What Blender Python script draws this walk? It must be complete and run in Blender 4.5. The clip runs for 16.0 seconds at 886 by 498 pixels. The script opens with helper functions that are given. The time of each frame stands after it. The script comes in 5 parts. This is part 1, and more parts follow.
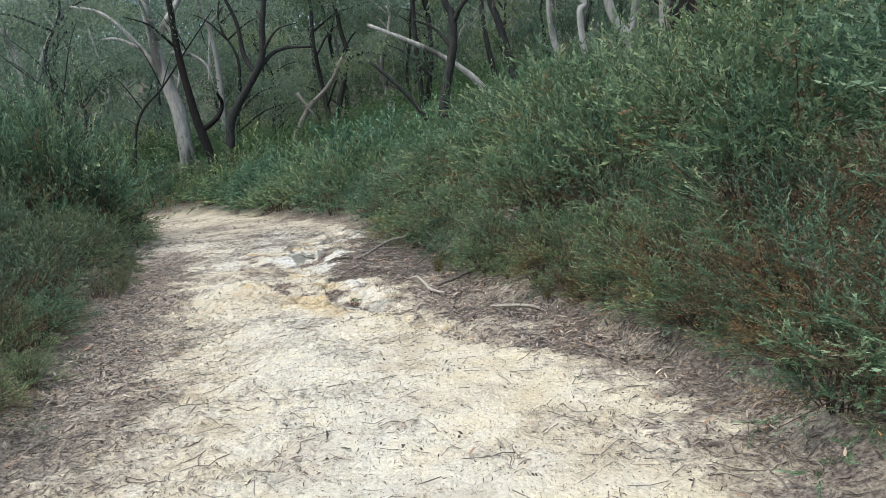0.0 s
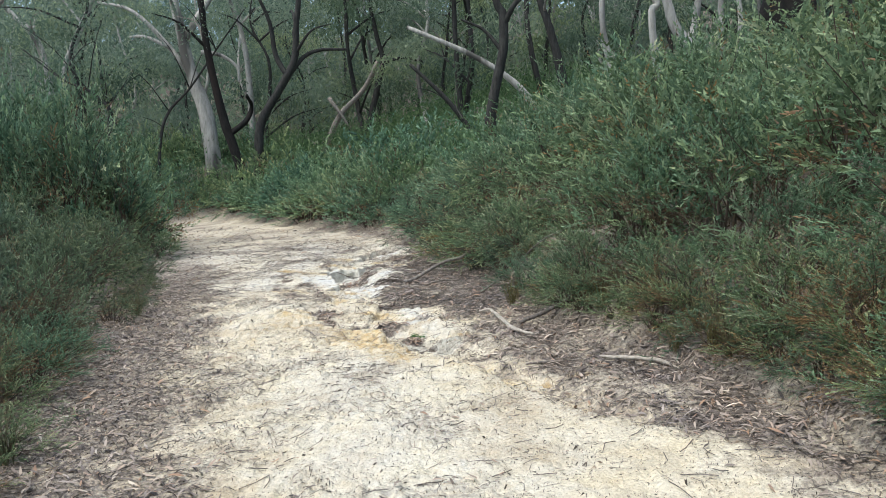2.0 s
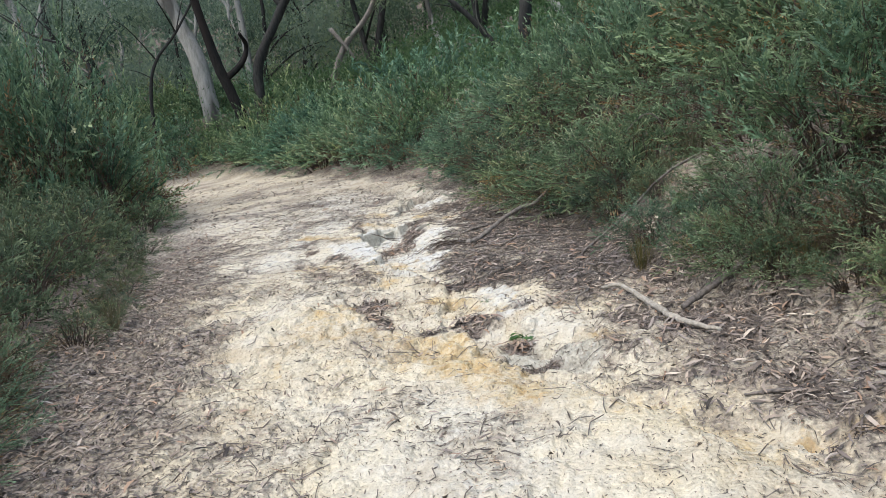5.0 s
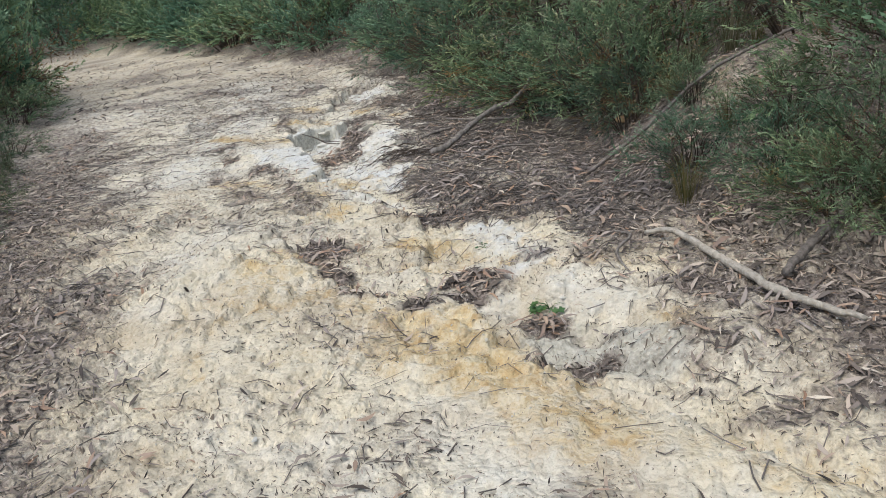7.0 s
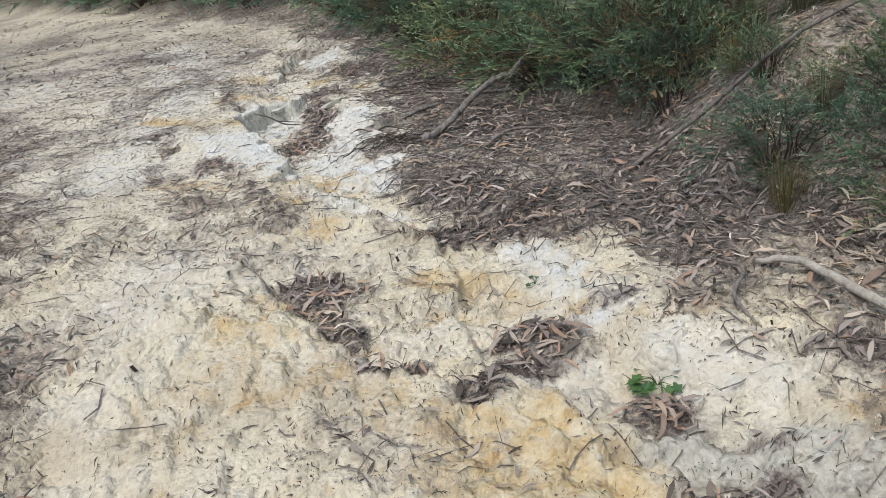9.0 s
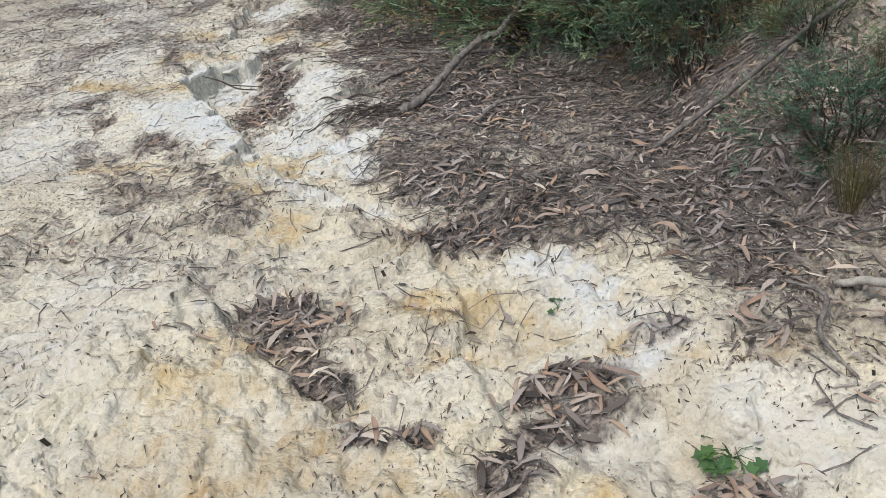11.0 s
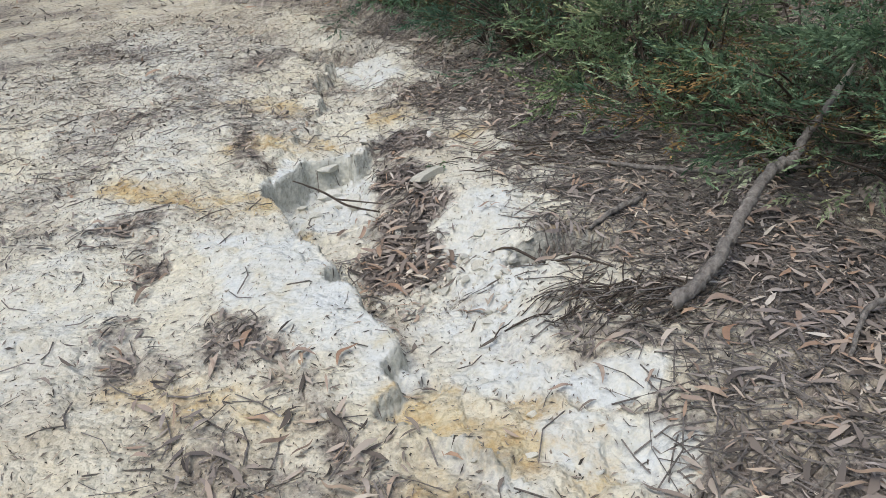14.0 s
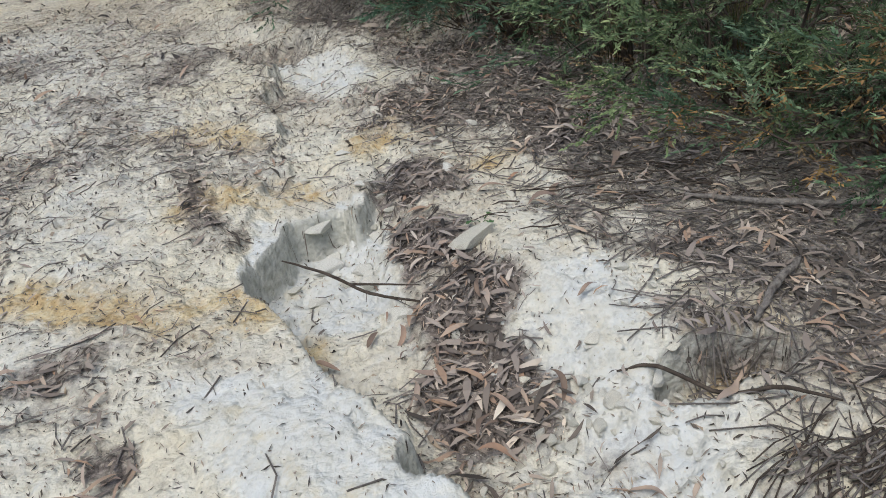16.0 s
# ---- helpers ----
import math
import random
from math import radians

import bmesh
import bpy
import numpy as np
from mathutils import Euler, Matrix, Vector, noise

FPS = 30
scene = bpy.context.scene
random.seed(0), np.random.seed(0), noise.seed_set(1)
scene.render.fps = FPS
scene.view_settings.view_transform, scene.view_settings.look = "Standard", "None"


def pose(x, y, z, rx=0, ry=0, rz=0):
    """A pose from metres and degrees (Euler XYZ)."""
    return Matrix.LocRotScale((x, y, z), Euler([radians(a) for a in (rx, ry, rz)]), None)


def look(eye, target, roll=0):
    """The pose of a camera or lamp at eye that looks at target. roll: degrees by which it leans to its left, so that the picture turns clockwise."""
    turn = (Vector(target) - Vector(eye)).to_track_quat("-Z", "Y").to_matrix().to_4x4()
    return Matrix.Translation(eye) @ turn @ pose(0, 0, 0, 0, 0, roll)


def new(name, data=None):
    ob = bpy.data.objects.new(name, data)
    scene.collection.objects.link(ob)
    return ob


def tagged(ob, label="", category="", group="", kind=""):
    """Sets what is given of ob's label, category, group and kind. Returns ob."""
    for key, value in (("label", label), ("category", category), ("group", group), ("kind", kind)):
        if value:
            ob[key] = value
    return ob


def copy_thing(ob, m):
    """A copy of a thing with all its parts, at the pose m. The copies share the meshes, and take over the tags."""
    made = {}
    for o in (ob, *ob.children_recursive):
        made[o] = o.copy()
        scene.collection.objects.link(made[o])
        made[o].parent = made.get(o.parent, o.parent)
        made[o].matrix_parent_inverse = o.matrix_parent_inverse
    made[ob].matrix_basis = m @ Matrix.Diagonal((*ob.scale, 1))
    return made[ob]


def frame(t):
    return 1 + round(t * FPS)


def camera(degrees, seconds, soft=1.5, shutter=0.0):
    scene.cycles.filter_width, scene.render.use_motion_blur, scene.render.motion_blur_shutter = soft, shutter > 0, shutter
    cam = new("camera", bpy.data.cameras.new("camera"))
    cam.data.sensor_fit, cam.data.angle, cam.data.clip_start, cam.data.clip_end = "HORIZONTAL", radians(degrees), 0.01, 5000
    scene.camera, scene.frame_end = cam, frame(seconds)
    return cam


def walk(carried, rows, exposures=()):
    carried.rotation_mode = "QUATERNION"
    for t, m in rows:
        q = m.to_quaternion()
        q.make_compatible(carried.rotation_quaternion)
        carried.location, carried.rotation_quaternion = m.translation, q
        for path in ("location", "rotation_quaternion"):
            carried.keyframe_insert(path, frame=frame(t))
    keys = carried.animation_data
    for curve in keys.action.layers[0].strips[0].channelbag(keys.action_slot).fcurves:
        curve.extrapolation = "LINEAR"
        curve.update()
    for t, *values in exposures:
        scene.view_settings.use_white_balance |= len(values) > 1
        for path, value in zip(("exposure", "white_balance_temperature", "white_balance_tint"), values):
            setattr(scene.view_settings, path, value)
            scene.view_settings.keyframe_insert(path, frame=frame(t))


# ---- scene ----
cam = camera(59.1, 16.0, 0.8)
METRES, EYE, TILT, LEAN, TURN = 12.2, 1.5, 0.0, 0.0, 0.0
ROWS = [
    (0.0, 0.0, 0.0, 0.0, -0.61, -7.17, 4.82),
    (0.5, -0.0134, 0.0385, 0.0017, -0.28, -5.52, 5.08),
    (1.0, -0.0295, 0.07, 0.0004, -0.56, -6.4, 4.89),
    (1.5, -0.041, 0.1068, -0.0015, 2.07, -5.83, 3.73),
    (2.0, -0.052, 0.14, -0.001, 0.96, -6.17, 3.23),
    (2.5, -0.06, 0.1793, -0.0022, 3.1, -6.4, 3.72),
    (3.0, -0.0745, 0.2158, -0.0023, 1.07, -4.84, 4.96),
    (3.5, -0.0867, 0.2559, -0.0045, 3.17, -6.52, 5.66),
    (4.0, -0.0957, 0.2953, -0.0062, 4.78, -15.15, 4.38),
    (4.5, -0.1011, 0.3236, -0.003, 2.79, -9.26, 7.45),
    (5.0, -0.1056, 0.3627, -0.0052, 1.29, -11.12, 8.67),
    (7.5, -0.1512, 0.5305, -0.0077, -7.13, -21.97, 7.0),
    (8.0, -0.1605, 0.5596, -0.0055, -9.02, -22.95, 7.67),
    (8.5, -0.1675, 0.5865, -0.0067, -9.59, -23.53, 7.21),
    (11.0, -0.17, 0.6654, -0.0131, -13.14, -28.51, 6.07),
    (11.5, -0.1702, 0.7006, -0.0143, -9.63, -26.23, 2.98),
    (12.0, -0.1756, 0.7317, -0.0164, -10.06, -25.36, 2.4),
    (12.5, -0.1819, 0.7645, -0.0176, -8.12, -23.38, 2.43),
    (13.0, -0.19, 0.7943, -0.0199, -6.69, -23.72, 1.19),
    (13.5, -0.2014, 0.8226, -0.0209, -9.28, -26.19, 2.99),
    (14.0, -0.2106, 0.8554, -0.0185, -11.14, -26.32, 3.93),
    (14.5, -0.2241, 0.8876, -0.0182, -13.77, -25.6, 3.96),
    (15.0, -0.2281, 0.9125, -0.0159, -17.51, -25.25, 5.13),
    (15.5, -0.2307, 0.939, -0.0177, -18.46, -26.52, 5.76),
    (16.0, -0.2315, 0.9624, -0.0195, -19.55, -30.01, 6.08),
]
walk(cam, [(t, pose(0, 0, EYE, TILT, LEAN, TURN) @ pose(METRES * x, METRES * y, METRES * z, 90 + pitch, roll, yaw)) for t, x, y, z, yaw, pitch, roll in ROWS],
     [(0.0, 0.72, 6600, 6), (3.5, 0.82, 6600, 7), (4.0, 0.76, 6600, 9), (4.5, 0.44, 6600, 9), (5.0, 0.68, 6620, 9), (7.5, 0.36, 6600, 8), (8.5, 0.38, 6580, 8), (11.0, 0.4, 6580, 8), (12.0, 0.34, 6530, 7), (14.0, 0.36, 6480, 7), (16.0, 0.2, 6460, 7)])

# ---- world and light ----
world = bpy.data.worlds.new("sky")
scene.world = world
world.use_nodes = True
wn = world.node_tree
sky = wn.nodes.new("ShaderNodeTexSky")
sky.sky_type = "NISHITA"
sky.sun_disc = False
sky.sun_elevation = radians(66.5)
sky.sun_rotation = radians(230)
sky.air_density, sky.dust_density, sky.ozone_density = 1.0, 2.5, 1.0
wn.links.new(sky.outputs[0], wn.nodes["Background"].inputs[0])
wn.nodes["Background"].inputs[1].default_value = 0.15
sun = new("sun", bpy.data.lights.new("sun", "SUN"))
sun.data.energy = 1.5
sun.data.angle = radians(45)
sun.data.color = (1.0, 0.98, 0.94)
sun.matrix_basis = look((-6, -5, 18), (0, 0, 0))

# ---- number helpers ----
RNG = np.random.default_rng(7)
LATTICE = np.random.default_rng(3).random((8, 256, 256))


def vnoise(x, y, scale, k=0):
    """Smooth value noise, 0 to 1."""
    u, v = np.asarray(x) / scale + 37.3 * k, np.asarray(y) / scale + 11.7 * k
    i, j = np.floor(u).astype(int), np.floor(v).astype(int)
    f, g = u - i, v - j
    f, g = f * f * (3 - 2 * f), g * g * (3 - 2 * g)
    t = LATTICE[k % 8]
    a, b = t[i % 256, j % 256], t[(i + 1) % 256, j % 256]
    c, d = t[i % 256, (j + 1) % 256], t[(i + 1) % 256, (j + 1) % 256]
    return (a * (1 - f) + b * f) * (1 - g) + (c * (1 - f) + d * f) * g


def fbm(x, y, scale, k=0, octaves=3):
    out, amp, total = 0, 1.0, 0.0
    for o in range(octaves):
        out = out + amp * vnoise(x, y, scale / 2 ** o, k + o)
        total += amp
        amp *= 0.5
    return out / total


def clods(x, y, scale, k=0):
    """Broken cells: a random number for each cell, and how far a place lies from its cell's edge (0 to about 1)."""
    u, v = np.asarray(x) / scale, np.asarray(y) / scale
    i, j = np.floor(u).astype(int), np.floor(v).astype(int)
    best, second, value = np.full(u.shape, 9.0), np.full(u.shape, 9.0), np.zeros(u.shape)
    for di in (-1, 0, 1):
        for dj in (-1, 0, 1):
            a, b = (i + di) % 256, (j + dj) % 256
            d = np.hypot(i + di + LATTICE[k % 8][a, b] - u, j + dj + LATTICE[(k + 1) % 8][a, b] - v)
            closer = d < best
            second = np.where(closer, best, np.minimum(second, d))
            value = np.where(closer, LATTICE[(k + 2) % 8][a, b], value)
            best = np.where(closer, d, best)
    return value, second - best


def step(a, b, x):
    t = np.clip((np.asarray(x, float) - a) / (b - a), 0, 1)
    return t * t * (3 - 2 * t)


def streak(x, y, ax, ay, bx, by, r, soft=0.6):
    """1 within r of the line from a to b, fading out."""
    dx, dy = bx - ax, by - ay
    q = np.clip(((x - ax) * dx + (y - ay) * dy) / (dx * dx + dy * dy + 1e-9), 0, 1)
    return 1 - step(r * (1 - soft), r * (1 + soft), np.hypot(x - ax - q * dx, y - ay - q * dy))


# ---- plan of the track: edges as x over y ----
def left_bush(y):
    return np.interp(y, [-30, 0, 3, 5.5, 8, 10, 11, 14, 18.5, 20, 25, 28, 29.5], [-2.4, -2.4, -2.7, -3.15, -3.95, -4.5, -4.6, -5.6, -7.1, -7.7, -10.2, -13, -45])


def right_bush(y):
    return np.interp(y, [-30, 0, 3.9, 5, 6, 7, 9.4, 10.5, 12.6, 14.7, 15.5, 18, 20, 21.5, 23.3, 27, 30, 32, 33.5, 34.5],
                     [2.0, 2.0, 1.85, 1.8, 1.65, 1.3, 0.4, 0.0, 0.0, -0.45, -0.8, -1.5, -1.75, -2.3, -3.75, -5.8, -8.5, -11, -16, -45])


def left_pale(y):
    return np.interp(y, [-30, 0, 4, 6.3, 8.9, 11.8, 16.5, 18, 22, 28], [-1.5, -1.5, -1.65, -2.2, -3.0, -3.75, -5.3, -6.3, -8.4, -12])


def right_pale(y):
    return np.interp(y, [-30, 0, 3.9, 5, 6.5, 7.3, 8.4, 9.5, 10.2, 10.62, 10.8, 11.5, 14, 17, 20, 23, 27, 30], [1.5, 1.35, 1.25, 1.1, 0.45, 0.12, -0.5, -0.72, -0.8, -0.8, -1.4, -1.7, -1.65, -1.75, -2.5, -4.3, -6.6, -9])


def rut_lip(y):
    """The steep track-side edge of the washed-out rut."""
    return np.interp(y, [6.4, 7.3, 8.3, 9.2, 9.6, 11, 12, 12.3, 12.6, 12.95, 13.15, 13.46, 13.67, 13.83, 14.29, 14.75, 15.3, 16.9, 17.7, 19, 20.8],
                     [0.3, -0.28, -0.8, -1.42, -1.58, -1.75, -2.2, -2.45, -2.42, -2.52, -2.55, -2.66, -2.73, -2.76, -2.85, -2.8, -2.55, -2.36, -2.6, -3.2, -4.0])


def gully_depth(y):
    return np.interp(y, [6, 6.8, 8.2, 9.3, 10, 10.8, 12, 13.4, 14.6, 15.4, 16.2, 17.4, 18.2, 19.5, 21], [0, 0.04, 0.05, 0.08, 0.05, 0.05, 0.05, 0.13, 0.19, 0.12, 0.07, 0.14, 0.08, 0.05, 0])


def hole_back(x, y):
    """Metres beyond the broken back wall of the hole."""
    return y - np.interp(x, [-2.86, -2.66, -2.63, -2.4, -2.36, -2.2, -2.0], [14.29, 14.56, 14.64, 14.71, 14.56, 14.72, 14.9])


def rut(x, y):
    """0 to 1: how deep a place lies in the washed-out rut; its track side is a steep lip."""
    firm = step(13.1, 13.5, y) * (1 - step(14.7, 15.1, y))
    wx = x + (0.2 - 0.15 * firm) * (fbm(x, y, 0.45, 1) - 0.5) + (0.13 - 0.07 * firm) * (vnoise(x, y, 0.12, 4) - 0.5)
    u = wx - rut_lip(y)
    w = np.interp(y, [6, 9.3, 11, 12.6, 13.4, 14.3, 16, 18, 21], [0.6, 0.75, 0.6, 0.75, 0.9, 0.85, 0.6, 0.75, 0.6])
    back = hole_back(x, y) + 0.05 * (vnoise(x, y, 0.12, 6) - 0.5)
    stop = 1 - 0.85 * step(-0.012, 0.018 + 0.35 * step(-2.35, -2.1, x), back) * (1 - step(15.3, 16.2, y))
    return step(-0.012, 0.018, u) * (1 - step(0.4 * w, w, u)) * stop


# broken edges in the clay: from a to b with the low side on the right hand, and the drop
LEDGES = [(-2.35, 12.15, -1.85, 11.4, 0.032), (-2.35, 11.6, -1.95, 11.2, 0.03), (-1.95, 10.75, -1.35, 10.35, 0.03), (-1.9, 10.4, -1.45, 10.1, 0.035), (-1.6, 10.0, -1.15, 9.65, 0.035),
          (-1.2, 9.75, -0.75, 9.2, 0.04), (-1.75, 9.45, -1.3, 9.0, 0.04), (-1.35, 9.3, -0.7, 8.75, 0.045), (-2.75, 12.7, -2.45, 11.75, 0.03), (-3.25, 12.9, -2.85, 11.9, 0.025), (-1.1, 8.8, -0.5, 8.1, 0.035), (-0.5, 8.2, 0.2, 7.3, 0.035), (0.0, 7.4, 0.6, 6.5, 0.03)]


def crack(x, y):
    """Metres beyond the broken edge of the firm clay dome."""
    return x - np.interp(y, [9.6, 9.72, 9.78, 9.96, 10.1, 10.3, 10.6, 11.1], [-1.55, -1.8, -1.97, -2.14, -2.22, -2.33, -2.48, -2.65]) + 0.07 * (fbm(x, y, 0.2, 6) - 0.5)


def height(x, y):
    x, y = np.asarray(x, float), np.asarray(y, float)
    z = -0.02 - 0.12 * step(0, 6.5, y)
    near = 1 - step(26, 45, y)
    dr = x - right_bush(y)
    amp = 0.8 + 2.0 * step(-6, 3, x)
    rise = np.maximum(0, dr + 0.15 + 0.5 * (fbm(x, y, 1.3, 2) - 0.5))
    z = z + amp * (1 - np.exp(-rise * 0.52 / amp)) + 0.04 * np.minimum(rise, 40)
    z = z + 0.3 * np.exp(-((x - 0.55) / 0.5) ** 2 - ((y - 11.45) / 0.5) ** 2)
    dl = left_bush(y) - x
    rise = np.maximum(0, dl + 0.2)
    z = z + 0.45 * (1 - np.exp(-rise * 0.35)) + 0.012 * np.minimum(rise, 40)
    r = np.hypot(x + 4, y - 8)
    z = z + 0.28 * np.maximum(0, np.minimum(r, 130) - 48) * step(0, 25, y)
    # the rut and its hole
    z = z - 1.25 * gully_depth(y) * rut(x, y) * (0.75 + 0.5 * fbm(x, y, 0.3, 5))
    hx, hy = x + 0.06 * (vnoise(x, y, 0.15, 6) - 0.5), y + 0.06 * (vnoise(x, y, 0.15, 7) - 0.5)
    z = z - 0.15 * (1 - step(0.85, 1.08, np.hypot((hx + 1.66) / 0.24, (hy - 13.12) / 0.11)))
    z = z - 0.12 * (1 - step(0.7, 1.1, np.hypot((hx + 2.15) / 0.2, (hy - 17.55) / 0.25)))
    z = z - 0.07 * (1 - step(0.7, 1.1, np.hypot((hx + 1.1) / 0.2, (hy - 9.15) / 0.16)))
    z = z - 0.08 * (1 - step(0.7, 1.1, np.hypot((hx - 0.12) / 0.18, (hy - 7.55) / 0.08)))
    # domes of firm clay, the trodden surface, small lumps
    z = z + 0.08 * (1 - step(0, 1, np.hypot((x + 2.75) / 0.75, (y - 10.3) / 1.2)))
    z = z + 0.05 * (1 - step(0, 1, np.hypot((x + 2.75) / 0.5, (y - 13.0) / 0.9)))
    z = z + 0.05 * (fbm(x, y, 1.1, 3) - 0.5) * near
    # broken ledge of clay across the track
    u = crack(x, y)
    z = z - 0.06 * step(0, 0.03, u) * (1 - step(0.08, 0.55, u)) * step(9.6, 9.75, y) * (1 - step(10.75, 11.05, y))
    # small ledges where the rain has stripped the clay
    for ax, ay, bx, by, drop in LEDGES:
        ln = math.hypot(bx - ax, by - ay)
        tx, ty = (bx - ax) / ln, (by - ay) / ln
        along = (x - ax) * tx + (y - ay) * ty
        across = (x - ax) * ty - (y - ay) * tx + 0.12 * (fbm(x, y, 0.25, 6) - 0.5) + 0.03 * (vnoise(x, y, 0.05, 2) - 0.5)
        z = z - drop * step(0, 0.028, across) * (1 - step(0.07, 0.4, across)) * step(-0.1, 0.08, along) * (1 - step(ln - 0.08, ln + 0.1, along))
    z = z + (0.035 * (fbm(x, y, 0.22, 0) - 0.5) + 0.022 * (fbm(x, y, 0.08, 2, 2) - 0.5)) * near
    rubble = np.clip(rut(x, y) + streak(x, y, -1.8, 13.6, -1.9, 12.2, 0.35), 0, 1) * step(8, 9, y) * (1 - step(17, 19, y))
    wx, wy = x + 0.05 * (vnoise(x, y, 0.06, 3) - 0.5), y + 0.05 * (vnoise(x, y, 0.06, 4) - 0.5)
    lump, edge = clods(wx, wy, 0.1, 1)
    z = z + rubble * (0.03 * (lump - 0.5) + 0.01 * step(0.0, 0.12, edge))
    lump, edge = clods(wx, wy, 0.2, 3)
    crust = step(0.48, 0.6, fbm(x, y, 0.9, 7)) * near * step(6, 8, y) * (1 - step(17, 20, y)) * (1 - step(-0.2, 0.4, dr))
    z = z + crust * (0.024 * (lump - 0.5) + 0.01 * step(0.0, 0.15, edge))
    terr = fbm(x, y, 0.6, 4, 4) * 9
    z = z + (0.018 - 0.013 * step(11.6, 12.2, y) * (1 - step(14, 14.6, y))) * (step(0.44, 0.56, terr - np.floor(terr)) - 0.5) * near * (1 + 0.6 * step(8, 9, y) * (1 - step(11, 13, y))) * (1 - step(-0.2, 0.4, dr))
    return z


STAINS = [(-1.7, 13.13, -1.52, 13.17, 0.1, 1.0), (0.2, 11.5, 0.7, 11.4, 0.35, 0.7), (-1.96, 9.63, -1.45, 9.2, 0.2, 0.95), (-1.43, 9.2, -1.55, 8.9, 0.15, 1.1), (-1.7, 9.3, -1.95, 9.1, 0.2, 0.7), (-2.74, 9.27, -2.7, 9.2, 0.08, 1.0), (-2.45, 10.3, -2.6, 9.8, 0.3, 0.6), (-1.75, 10.55, -1.45, 10.45, 0.12, 0.8), (-1.5, 10.1, -1.75, 10.2, 0.1, 0.6),
          (-3.5, 14.37, -2.81, 13.86, 0.14, 0.95), (-3.09, 15.97, -2.63, 15.62, 0.16, 0.8), (-1.69, 14.74, -1.6, 14.8, 0.12, 0.9), (-2.1, 12.2, -2.2, 12.0, 0.1, 0.95), (-2.39, 11.91, -2.3, 11.8, 0.12, 0.95), (-2.21, 11.33, -2.3, 11.2, 0.12, 0.9), (-2.75, 12.35, -2.9, 12.6, 0.1, 0.7), (-0.66, 9.0, -0.6, 9.1, 0.1, 0.9), (-0.8, 9.75, -0.95, 9.85, 0.12, 0.6)]


def ochre_clay(x, y):
    ragged = 0.35 + 1.2 * fbm(x, y, 0.16, 2)
    x, y = x + 0.3 * (fbm(x, y, 0.4, 6) - 0.5), y + 0.3 * (fbm(x, y, 0.4, 7) - 0.5)
    m = np.maximum(streak(x, y, -1.75, 9.4, -1.15, 8.4, 0.22, 0.8), 0.62 * streak(x, y, -2.6, 10.2, -1.9, 9.6, 0.28, 0.9))
    m = np.maximum(m, 0.95 * streak(x, y, -3.6, 14.45, -2.85, 14.0, 0.13, 0.8))
    m = np.maximum(m, 0.8 * streak(x, y, -2.15, 15.3, -1.8, 15.4, 0.16, 0.7))
    m = np.maximum(m, 0.7 * streak(x, y, -1.5, 10.35, -1.2, 10.2, 0.25, 0.8))
    m = np.maximum(m, 0.9 * streak(x, y, -2.35, 12.35, -2.05, 11.95, 0.13, 0.8))
    m = np.maximum(m, 0.85 * streak(x, y, -1.6, 13.15, -1.45, 13.2, 0.12, 0.6))
    m = np.maximum(m, 0.9 * streak(x, y, 0.0, 7.58, 0.25, 7.52, 0.09, 0.5))
    m = np.maximum(m, 0.85 * np.maximum(streak(x, y, -3.0, 15.0, -2.5, 14.95, 0.12, 0.8), streak(x, y, -3.2, 12.65, -2.85, 12.45, 0.13, 0.8)))
    for ax, ay, bx, by, r, a in STAINS:
        m = np.maximum(m, a * streak(x, y, ax, ay, bx, by, r, 0.8))
    return ragged * np.maximum(m, 0.55 * streak(x, y, 0.3, 6.8, -0.8, 8.2, 0.25, 0.9))


